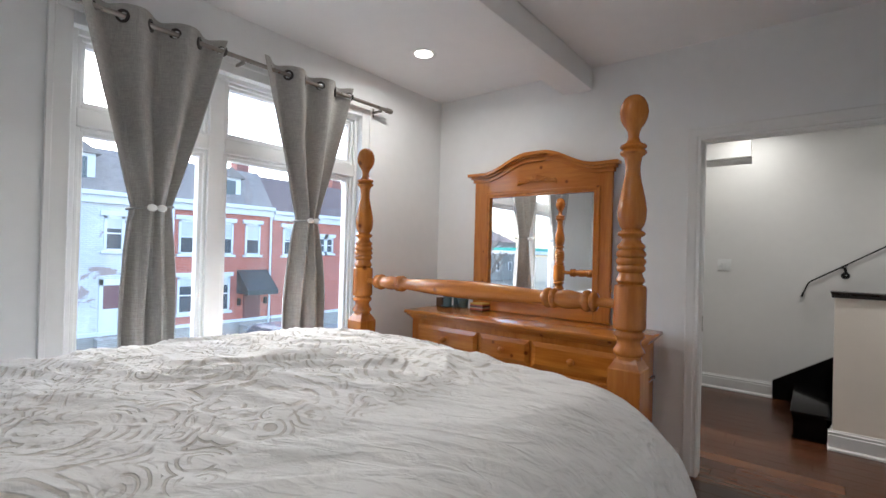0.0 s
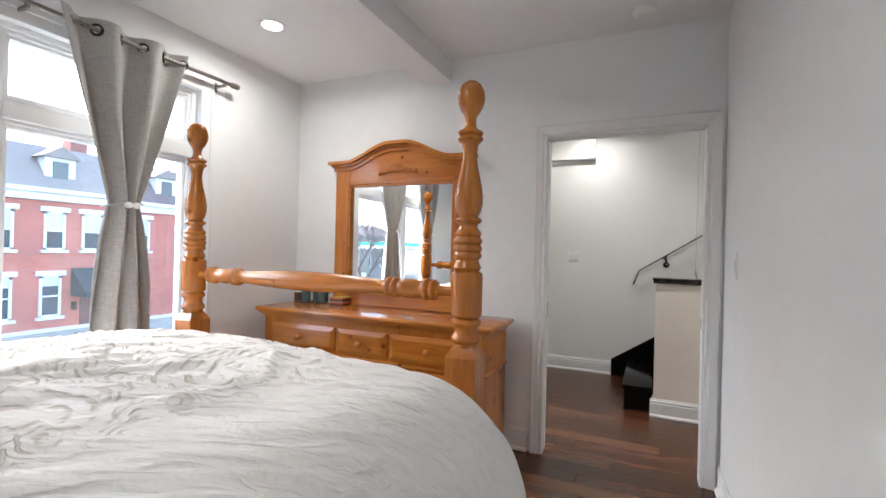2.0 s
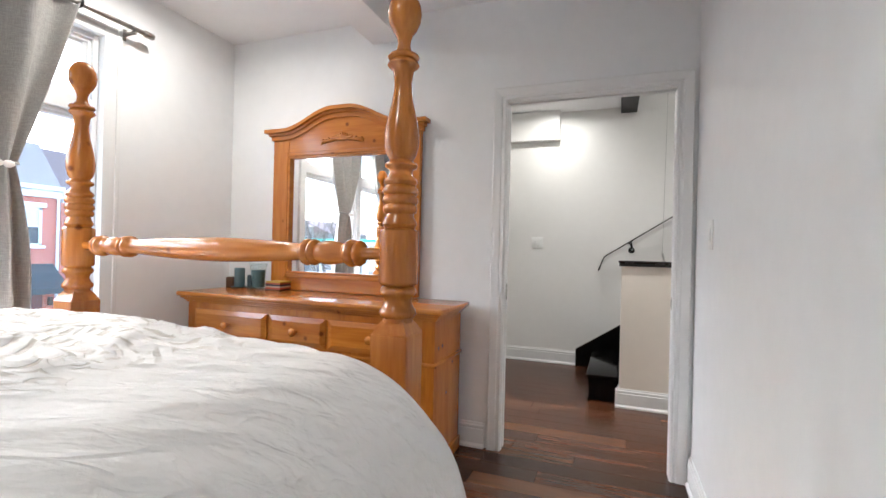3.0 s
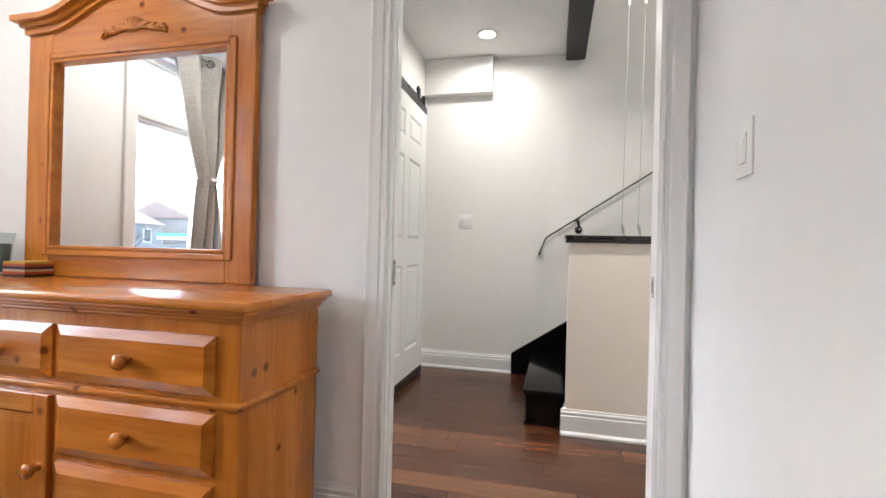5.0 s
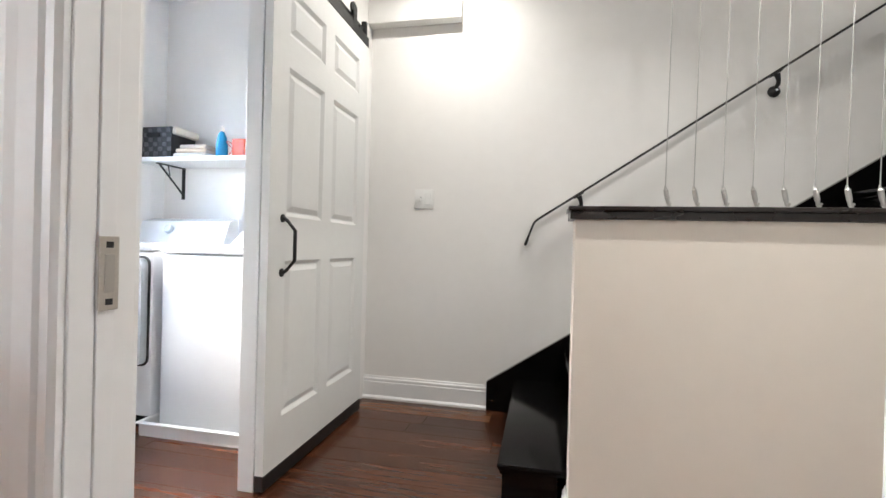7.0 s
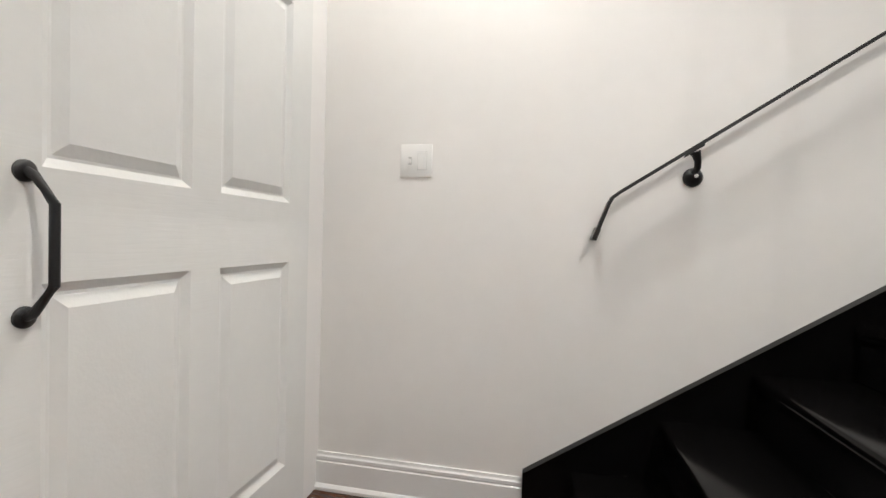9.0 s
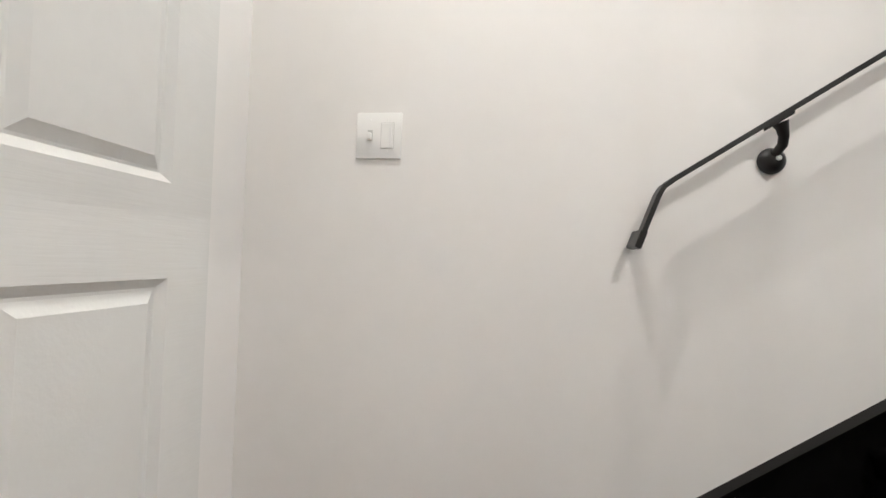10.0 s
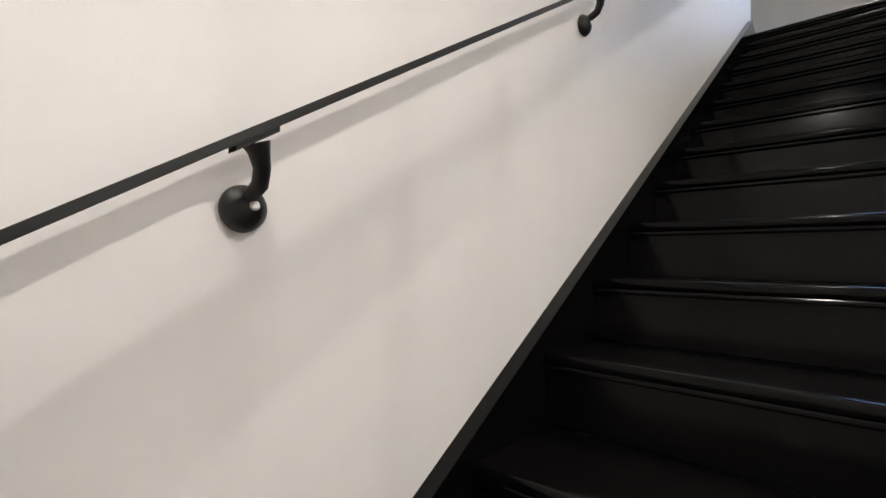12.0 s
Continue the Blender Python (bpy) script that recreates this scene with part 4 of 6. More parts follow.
n = 48
xs = [MX0 + (MX1 - MX0) * k / n for k in range(n + 1)]
part("arched_head", prism(bmesh.new(), [(x, arch_z(x)) for x in xs] + [(x, GZ1) for x in xs[::-1]], "y", MY0 + 0.002, MY1), M_PINE, mir)
for o, d, z0, z1 in ((0.012, 0.10, -0.022, 0.006), (0.026, 0.10, 0.006, 0.024), (0.048, 0.10, 0.024, 0.048)):
    w = MX0 - o, MX1 + o
    ex = [w[0] + (w[1] - w[0]) * k / n for k in range(n + 1)]
    part("crown_moulding", prism(bmesh.new(), [(x, arch_z(min(max(x, MX0), MX1)) + z1) for x in ex] + [(x, arch_z(min(max(x, MX0), MX1)) + z0) for x in ex[::-1]], "y", MY0 - o, MY1), M_PINE, mir, smooth=30)
for a, b, c, d in ((GX0 - 0.002, GX0 + 0.014, GZ0, GZ1), (GX1 - 0.014, GX1 + 0.002, GZ0, GZ1), (GX0, GX1, GZ1 - 0.014, GZ1 + 0.002), (GX0, GX1, GZ0 - 0.002, GZ0 + 0.014)):
    part("bead", boxes((a, b, MY0 - 0.006, MY0 + 0.022, c, d), bevel=0.004), M_PINE, mir)
for a, b, c, d in ((GX0 - 0.030, GX0 - 0.0025, GZ0 - 0.028, GZ1 + 0.028), (GX1 + 0.0025, GX1 + 0.030, GZ0 - 0.028, GZ1 + 0.028), (GX0 - 0.002, GX1 + 0.002, GZ1 + 0.0025, GZ1 + 0.028), (GX0 - 0.002, GX1 + 0.002, GZ0 - 0.028, GZ0 - 0.0025)):
    part("inner_moulding", boxes((a, b, MY0 - 0.009, MY0 + 0.004, c, d), bevel=0.005), M_PINE if b - a > 0.1 else M_PINEZ, mir)
part("glass", boxes((GX0 + 0.004, GX1 - 0.004, MY0 + 0.018, MY0 + 0.022, GZ0 + 0.004, GZ1 - 0.004)), M_MIRROR, mir)
# carved leaf spray


def leaf(x, z, ang, ln, wd):
    orn = bmesh.new()
    bmesh.ops.create_uvsphere(orn, u_segments=10, v_segments=6, radius=1, matrix=Matrix.Translation((x, MY0 - 0.001, z)) @ pose(0, 0, 0, 0, ang, 0) @ Matrix.Diagonal((wd * 1.1, 0.013, ln * 1.1, 1)))
    part("carved_leaf", orn, M_PINE, mir, smooth=80)


for k in range(-3, 4):
    leaf(-1.10 + k * 0.013, 1.905 - 0.004 * abs(k), k * 17, 0.026, 0.009)
for sgn in (-1, 1):
    for k in range(6):
        cxo = -1.10 + sgn * (0.035 + k * 0.022)
        leaf(cxo, 1.893 - 0.004 * k + 0.006 * math.sin(k * 1.7), sgn * (62 + 7 * k), 0.023 - 0.001 * k, 0.0085)
        leaf(cxo + sgn * 0.006, 1.883 - 0.003 * k, sgn * (100 + 8 * k), 0.016, 0.006)
        if k % 2:
            leaf(cxo, 1.902 - 0.004 * k, sgn * 30, 0.012, 0.006)
leaf(-1.10, 1.882, 90, 0.03, 0.010)

# ---- things on the dresser ----
M_TEAL = mat("teal_wax", (0.10, 0.17, 0.19), 0.5, var=0.08, scale=20)
M_CLEAR = glass("clear_glass", (0.93, 0.96, 0.96))
M_DARKTEAL = mat("slate_glaze", (0.045, 0.075, 0.085), 0.3, var=0.1, scale=20)
TOPZ = 0.868
cj = thing("candle_jar", (-1.70, 3.245, TOPZ), "slate blue candle in a flared clear glass", "candle")
bm = bmesh.new()
lathe(bm, [(0.046, 0), (0.047, 0.012), (0.046, 0.060), (0.052, 0.130), (0.060, 0.178), (0.058, 0.178), (0.050, 0.130), (0.044, 0.060), (0.043, 0.012), (0.002, 0.010)], Matrix.Translation((-1.70, 3.245, TOPZ)), 28)
part("glass", bm, M_CLEAR, cj, "flared clear glass", smooth=60)
bm = bmesh.new()
lathe(bm, [(0.002, 0.014), (0.041, 0.014), (0.0415, 0.060), (0.045, 0.125), (0.044, 0.132), (0.002, 0.134)], Matrix.Translation((-1.70, 3.245, TOPZ)), 28)
part("candle", bm, M_TEAL, cj, smooth=60)
cj = thing("candle_jar", (-1.855, 3.235, TOPZ), "slate blue pillar candle on a dark dish", "candle")
bm = bmesh.new()
lathe(bm, [(0.002, 0.010), (0.034, 0.010), (0.035, 0.030), (0.035, 0.135), (0.031, 0.141), (0.002, 0.139)], Matrix.Translation((-1.855, 3.235, TOPZ)), 28)
part("pillar", bm, M_TEAL, cj, smooth=60)
bm = bmesh.new()
lathe(bm, [(0.030, 0), (0.052, 0.004), (0.055, 0.012), (0.050, 0.012), (0.030, 0.009)], Matrix.Translation((-1.855, 3.235, TOPZ)), 28)
part("dish", bm, M_DARKTEAL, cj, smooth=60)
bm = bmesh.new()
lathe(bm, [(0.002, 0.0), (0.028, 0.0), (0.029, 0.085), (0.026, 0.092), (0.002, 0.09)], Matrix.Translation((-1.795, 3.285, TOPZ)), 24)
piece("candle_jar", bm, M_DARKTEAL, "small dark slate votive candle", "candle", smooth=60)
bm = boxes((-1.965, -1.905, 3.22, 3.28, TOPZ, TOPZ + 0.075), bevel=0.003)
piece("trinket_box", bm, mat("dark_card", (0.10, 0.055, 0.03), 0.5, var=0.2, scale=30), "small brown square box on the dresser", "box")
stack = thing("coaster_stack", (-1.545, 3.262, TOPZ), "stack of striped square coasters", "coasters")
for k, c in enumerate(((0.05, 0.03, 0.03), (0.45, 0.08, 0.03), (0.5, 0.4, 0.3), (0.03, 0.03, 0.06), (0.42, 0.10, 0.05), (0.55, 0.36, 0.05))):
    part("coaster", boxes((-1.605 + 0.002 * (k % 2), -1.485 + 0.002 * (k % 3), 3.205, 3.315, TOPZ + 0.0105 * k, TOPZ + 0.0105 * k + 0.0095), bevel=0.002), mat("coaster_tone", c, 0.5, var=0.1, scale=40), stack)

# ---- curtains ----


def fabric(name, base):
    m = mat(name, base, 0.85, var=0.06, scale=8.0)
    nt = m.node_tree
    tc = nt.nodes.new("ShaderNodeTexCoord")
    mp = nt.nodes.new("ShaderNodeMapping")
    mp2 = nt.nodes.new("ShaderNodeMapping")
    ns = [nt.nodes.new("ShaderNodeTexNoise") for _ in range(2)]
    add = nt.nodes.new("ShaderNodeMath")
    bp = nt.nodes.new("ShaderNodeBump")
    bp.inputs["Strength"].default_value, bp.inputs["Distance"].default_value = 0.4, 0.001
    for q, n_ in zip((mp, mp2), ns):
        n_.inputs["Scale"].default_value = 1.0
        nt.links.new(tc.outputs["Object"], q.inputs["Vector"])
        nt.links.new(q.outputs[0], n_.inputs["Vector"])
    for k in range(2):
        nt.links.new(ns[k].outputs["Fac"], add.inputs[k])
    nt.links.new(add.outputs[0], bp.inputs["Height"])
    b = nt.nodes["Principled BSDF"]
    nt.links.new(bp.outputs[0], b.inputs["Normal"])
    shown = b.inputs["Base Color"]
    slub, tone = nt.nodes.new("ShaderNodeMapRange"), nt.nodes.new("ShaderNodeHueSaturation")
    slub.inputs["From Min"].default_value, slub.inputs["From Max"].default_value = 0.75, 1.25
    slub.inputs["To Min"].default_value, slub.inputs["To Max"].default_value = 0.84, 1.16
    mp.inputs["Scale"].default_value, mp2.inputs["Scale"].default_value = (22, 22, 330), (330, 330, 16)
    nt.links.new(add.outputs[0], slub.inputs["Value"])
    nt.links.new(slub.outputs[0], tone.inputs["Value"])
    nt.links.new(shown.links[0].from_socket, tone.inputs["Color"])
    nt.links.new(tone.outputs[0], shown)
    b.inputs["Sheen Weight"].default_value = 0.2
    b.inputs["Specular IOR Level"].default_value = 0.2
    return m


M_CURTAIN = fabric("grey_linen", (0.40, 0.385, 0.362))
ROD_X, ROD_Z = -2.0, 2.388
Z_TIE = 1.505
FOLDS = 2.86


def curtain(y_top, y_tie, y_bot, ph):
    c = thing("curtain", (ROD_X, sum(y_tie) / 2, 0.06), "grey woven grommet curtain tied in at the waist", "curtain", "curtains")
    bm = bmesh.new()
    ny = 200
    z_lo, z_hi = 0.06, ROD_Z + 0.055
    levels = [z_lo + (z_hi - 0.11 - z_lo) * k / 80 for k in range(80)] + [z_hi - 0.11 + 0.11 * k / 22 for k in range(23)]
    nz = len(levels) - 1
    holes = []
    for g in range(9):
        s = (g * math.pi - ph) / (2 * math.pi * FOLDS)
        if 0.03 < s < 0.97:
            holes.append((g, y_top[0] + (y_top[1] - y_top[0]) * s))
    rows = []
    for j in range(nz + 1):
        z = levels[j]
        if z > Z_TIE:
            t = (z - Z_TIE) / (z_hi - Z_TIE)
            e = 1.12 * t - 0.12 * t * t
            a, b = [y_tie[k] + (y_top[k] - y_tie[k]) * e for k in (0, 1)]
        else:
            t = min((Z_TIE - z) / 0.75, 1.0)
            e = math.sin(t * math.pi / 2) ** 0.8
            a, b = [y_tie[k] + (y_bot[k] - y_tie[k]) * e for k in (0, 1)]
        amp = 0.045 if z > Z_TIE else 0.038
        amp *= 0.55 + 0.45 * min(abs(z - Z_TIE) / 0.35, 1)
        row = []
        for i in range(ny + 1):
            s = i / ny
            w = 2 * math.pi * FOLDS * s + ph
            fold = math.sin(w) + 0.25 * math.sin(2.3 * w + 5 * (z - 1)) * min(max(z_hi - 0.12 - z, 0), 1)
            bulge = 0.05 * math.sin(math.pi * s) * (1 - min(abs(z - Z_TIE) / 0.5, 1))
            yy = a + (b - a) * s + 0.006 * math.sin(3 * z + 9 * s) * min(z_hi - z, 1)
            row.append(bm.verts.new((ROD_X + amp * fold + bulge, yy, z + (0.003 * math.cos(w * 2) if j == nz else 0))))
        rows.append(row)
    for r0, r1 in zip(rows, rows[1:]):
        for i in range(ny):
            mid = (r0[i].co + r1[i + 1].co) / 2
            if any((mid - Vector((ROD_X, hy, ROD_Z))).length < 0.024 for _, hy in holes):
                continue
            bm.faces.new((r0[i], r0[i + 1], r1[i + 1], r1[i]))
    cl = part("cloth", bm, M_CURTAIN, c, smooth=180)
    so = cl.modifiers.new("thick", "SOLIDIFY")
    so.thickness, so.offset = 0.004, 0
    for g, y in holes:
        bm = bmesh.new()
        rot = pose(0, 0, 0, 90, 0, 40 * (-1) ** g)
        prof_g = [(0.021, -0.006), (0.031, -0.005), (0.033, 0.0), (0.031, 0.005), (0.021, 0.006), (0.0195, 0.0), (0.021, -0.006)]
        seg = 24
        rings = [[bm.verts.new(Matrix.Translation((ROD_X, y, ROD_Z)) @ rot @ Vector((r * math.cos(2 * math.pi * q / seg), r * math.sin(2 * math.pi * q / seg), h))) for q in range(seg)] for r, h in prof_g]
        for ra, rb in zip(rings, rings[1:]):
            for q in range(seg):
                bm.faces.new((ra[q], ra[(q + 1) % seg], rb[(q + 1) % seg], rb[q]))
        part("grommet", bm, M_RING, c, "dark metal grommet ring", smooth=60)
    # cord tieback with two magnet clasps
    yc, hw = (y_tie[0] + y_tie[1]) / 2, (y_tie[1] - y_tie[0]) / 2 + 0.012
    pts = [(ROD_X + 0.085 * math.cos(a), yc + hw * math.sin(a), Z_TIE + 0.012 * math.sin(a)) for a in [2 * math.pi * q / 28 for q in range(29)]]
    tb = part("tieback", tube(bmesh.new(), pts, 0.006, 8), mat("grey_cord", (0.30, 0.30, 0.29), 0.7), c, "grey cord tieback", smooth=60)
    for o in (-0.022, 0.020):
        bm = bmesh.new()
        bmesh.ops.create_uvsphere(bm, u_segments=18, v_segments=12, radius=1, matrix=Matrix.Translation((ROD_X + 0.092, yc + o, Z_TIE - 0.004)) @ Matrix.Diagonal((0.013, 0.022, 0.017, 1)))
        part("clasp", bm, M_PLASTIC, tb, "white oval magnet clasp", smooth=80)


curtain((0.735, 1.39), (0.965, 1.135), (0.915, 1.175), 1.43)
curtain((1.595, 2.272), (1.846, 2.005), (1.755, 2.085), 1.43)
rod = thing("curtain_rod", (ROD_X, 1.6, ROD_Z), "brushed nickel curtain rod with end caps", "curtain rod")
part("pole", tube(bmesh.new(), [(ROD_X, 0.30, ROD_Z), (ROD_X, 2.62, ROD_Z)], 0.0125, 16), M_ROD, rod, smooth=50)
for yy in (0.285, 2.635):
    bm = bmesh.new()
    lathe(bm, [(0.016, -0.03), (0.019, -0.026), (0.019, 0.022), (0.014, 0.028)], Matrix.Translation((ROD_X, yy, ROD_Z)) @ pose(0, 0, 0, 90, 0, 0), 18)
    part("end_cap", bm, M_ROD, rod, smooth=40)
for yy in (0.40, 1.49, 2.55):
    bm = boxes((XW, XW + 0.006, yy - 0.014, yy + 0.014, ROD_Z - 0.055, ROD_Z + 0.01), (XW, ROD_X, yy - 0.006, yy + 0.006, ROD_Z - 0.032, ROD_Z - 0.016), (ROD_X - 0.014, ROD_X + 0.014, yy - 0.006, yy + 0.006, ROD_Z - 0.032, ROD_Z - 0.012))
    part("bracket", bm, M_ROD, rod)

# ---- laundry ----
M_ENAMEL = mat("white_enamel", (0.80, 0.81, 0.82), 0.18, var=0.01, scale=3)
M_SILVER = mat("silver_plastic", (0.55, 0.58, 0.61), 0.34, metal=0.45, var=0.05, scale=12)
M_SMOKE = mat("smoked_door_glass", (0.035, 0.045, 0.055), 0.06)
DRX0, DRX1, MF, MB = -2.075, -1.39, 4.905, 5.60
dry = thing("dryer", ((DRX0 + DRX1) / 2, 5.25, 0), "white front-loading dryer with a smoked door", "dryer")
part("cabinet", boxes((DRX0, DRX1, MF, MB, 0.06, 0.915), bevel=0.018), M_ENAMEL, dry, smooth=40)
# dark block paints the shade in the recess under the dryer
part("kick_shade", boxes((DRX0 + 0.02, DRX1 - 0.02, MF + 0.03, MB - 0.02, 0.0, 0.06)), M_DARKGAP, dry)
part("top_panel", boxes((DRX0, DRX1, MF - 0.012, MB, 0.917, 0.955), bevel=0.014), M_ENAMEL, dry, smooth=40)
con = prism(bmesh.new(), [(5.44, 0.956), (5.50, 1.10), (5.585, 1.12), (5.60, 0.956)], "x", DRX0 + 0.012, DRX1 - 0.012)
cn = part("console", con, M_ENAMEL, dry)
bm = bmesh.new()
lathe(bm, [(0.030, 0), (0.030, 0.012), (0.024, 0.022), (0.010, 0.024)], Matrix.Translation((-1.83, 5.475, 1.045)) @ pose(0, 0, 0, 67, 0, 0), 20)
part("dial", bm, M_SILVER, cn, "silver control dial", smooth=40)
ddx0, ddx1, ddz0, ddz1 = DRX0 + 0.045, DRX1 - 0.025, 0.335, 0.878


def rounded(x0, x1, z0, z1, r, y0, y1, n=8):
    """Upright plate with rounded corners, facing along y."""
    pts = []
    for cx, cz, a0 in ((x1 - r, z1 - r, 0), (x0 + r, z1 - r, 90), (x0 + r, z0 + r, 180), (x1 - r, z0 + r, 270)):
        pts += [(cx + r * math.cos(radians(a0 + 90 * k / n)), cz + r * math.sin(radians(a0 + 90 * k / n))) for k in range(n + 1)]
    return prism(bmesh.new(), pts, "y", y0, y1)


door = part("door", rounded(ddx0, ddx1, ddz0, ddz1, 0.035, MF - 0.045, MF - 0.006), M_SILVER, dry, "silver framed dryer door")
part("door_seal", rounded(ddx0 - 0.012, ddx1 + 0.012, ddz0 - 0.012, ddz1 + 0.012, 0.045, MF - 0.0058, MF - 0.001), M_DARKGAP, door)
part("door_bezel", rounded(ddx0 + 0.028, ddx1 - 0.055, ddz0 + 0.045, ddz1 - 0.085, 0.03, MF - 0.049, MF - 0.0452), M_GREYP, door, "grey inner bezel")
part("door_window", rounded(ddx0 + 0.075, ddx1 - 0.095, ddz0 + 0.085, ddz1 - 0.115, 0.11, MF - 0.053, MF - 0.0492), M_SMOKE, door, "smoked glass window")
for k in range(12):
    z = ddz0 + 0.125 + k * 0.019
    part("vent_line", boxes((ddx0 + 0.13, ddx1 - 0.15, MF - 0.0545, MF - 0.0532, z, z + 0.002)), M_GREYP, door)
part("door_handle", rounded(ddx0 + 0.02, ddx1 - 0.03, ddz1 - 0.072, ddz1 - 0.018, 0.012, MF - 0.058, MF - 0.0452), M_STEEL, door)
random.seed(8)
for nm, xa, xb, hh, col in (("laundry_inside", -1.80, -1.50, 0.09, (0.022, 0.035, 0.075)), ("laundry_inside", -1.62, -1.49, 0.13, (0.03, 0.07, 0.16)), ("laundry_inside", -1.90, -1.70, 0.05, (0.06, 0.035, 0.07))):
    zb = ddz0 + 0.092
    top = [(xa + (xb - xa) * q / 20, zb + hh * math.sin(math.pi * q / 20) ** 0.8 * (0.9 + 0.1 * math.sin(q * 0.9))) for q in range(21)]
    part(nm, prism(bmesh.new(), top + [(xb - 0.001, zb - 0.001), (xa + 0.001, zb - 0.001)], "y", MF - 0.0542, MF - 0.0531), mat("drum_cloth", col, 0.5, var=0.4, scale=25), door, "dark blue clothes showing in the drum")

WX0, WX1 = -1.335, -0.70
was = thing("washer", ((WX0 + WX1) / 2, 5.25, 0.06), "white top-loading washer standing in a drain pan", "washing machine")
part("cabinet", boxes((WX0, WX1, 4.90, 5.57, 0.030, 0.905), bevel=0.016), M_ENAMEL, was, smooth=40)
part("lid_surround", boxes((WX0 - 0.002, WX1 + 0.002, 4.893, 5.57, 0.908, 0.935), bevel=0.010), M_ENAMEL, was, smooth=40)
part("lid", boxes((WX0 + 0.05, WX1 - 0.05, 4.93, 5.36, 0.936, 0.955), bevel=0.008), M_ENAMEL, was, smooth=40)
con = bmesh.new()
steps = [(0.0, 0.0), (0.03, 0.055), (0.06, 0.105), (0.095, 0.140), (0.14, 0.155)]
hull = [(WX0 + 0.012 + a, 0.936 + b) for a, b in steps] + [(WX1 - 0.012 - a, 0.936 + b) for a, b in steps[::-1]]
front = [con.verts.new((x, 5.38 + 0.55 * (z - 0.936), z)) for x, z in hull]
back = [con.verts.new((x, 5.57, z)) for x, z in hull]
con.faces.new(front)
con.faces.new(back[::-1])
for k in range(len(hull)):
    con.faces.new((front[k], back[k], back[(k + 1) % len(hull)], front[(k + 1) % len(hull)]))
cn = part("console", con, M_ENAMEL, was, "curved white control panel")
bm = bmesh.new()
lathe(bm, [(0.032, 0), (0.032, 0.012), (0.026, 0.022), (0.010, 0.024)], Matrix.Translation((-1.02, 5.43, 1.03)) @ pose(0, 0, 0, 60, 0, 0), 20)
part("dial", bm, M_GREYP, cn, "dark grey control dial", smooth=40)
pan = thing("drain_pan", (-1.02, 5.22, 0), "white plastic drain pan under the washer", "drain pan")
part("tray", boxes((-1.383, -0.682, 4.837, 5.618, 0.0, 0.008)), M_PLASTIC, pan)
for r in ((-1.385, -0.68, 4.835, 4.845, 0.009, 0.062), (-1.385, -0.68, 5.61, 5.62, 0.009, 0.062), (-1.385, -1.375, 4.846, 5.609, 0.009, 0.062), (-0.69, -0.68, 4.846, 5.609, 0.009, 0.062), (-1.40, -0.67, 4.82, 4.847, 0.0625, 0.069), (-1.40, -1.375, 4.848, 5.62, 0.0625, 0.069)):
    part("rim", boxes(r, bevel=0.002), M_PLASTIC, pan)
for wx in (WX0 + 0.05, WX1 - 0.05):
    for wy in (4.95, 5.52):
        bm = bmesh.new()
        lathe(bm, [(0.022, 0.008), (0.022, 0.02), (0.012, 0.022), (0.012, 0.031)], Matrix.Translation((wx, wy, 0)), 14)
        part("levelling_foot", bm, M_DARKGAP, was)

SH_Z = 1.512
shf = thing("wall_shelf", (-1.5, 5.57, SH_Z), "white wall shelf on black iron brackets", "shelf")
part("board", boxes((XW + 0.001, -0.85, 5.43, YF, SH_Z - 0.03, SH_Z), bevel=0.004), M_TRIM, shf)
for sx in (-1.93, -1.20):
    b_ = boxes((sx - 0.012, sx + 0.012, YF - 0.006, YF, SH_Z - 0.25, SH_Z - 0.031), (sx - 0.012, sx + 0.012, 5.47, YF - 0.006, SH_Z - 0.037, SH_Z - 0.031))
    tube(b_, [(sx, 5.485, SH_Z - 0.036), (sx, YF - 0.008, SH_Z - 0.215)], 0.006, 8)
    tube(b_, [(sx, 5.56, SH_Z - 0.036), (sx, 5.575, SH_Z - 0.10)], 0.004, 8)
    part("bracket", b_, M_IRON, shf, "black iron bracket")

M_WEAVE = mat("dark_weave", (0.025, 0.023, 0.025), 0.55, var=0.35, scale=60)
M_WEAVE2 = mat("grey_weave", (0.085, 0.08, 0.085), 0.55, var=0.3, scale=60)
bsk = thing("storage_basket", (-1.94, 5.55, SH_Z), "dark woven basket with a pale lining on the shelf", "basket")


def tapered(bm, x0, x1, y0, y1, z0, z1, flare):
    lo = [(x0 + flare, y0 + flare), (x1 - flare, y0 + flare), (x1 - flare, y1 - flare), (x0 + flare, y1 - flare)]
    hi = [(x0, y0), (x1, y0), (x1, y1), (x0, y1)]
    a = [bm.verts.new((*p, z0)) for p in lo]
    b = [bm.verts.new((*p, z1)) for p in hi]
    for k in range(4):
        bm.faces.new((a[k], a[(k + 1) % 4], b[(k + 1) % 4], b[k]))
    bm.faces.new(a[::-1])
    bm.faces.new(b)
    return bm


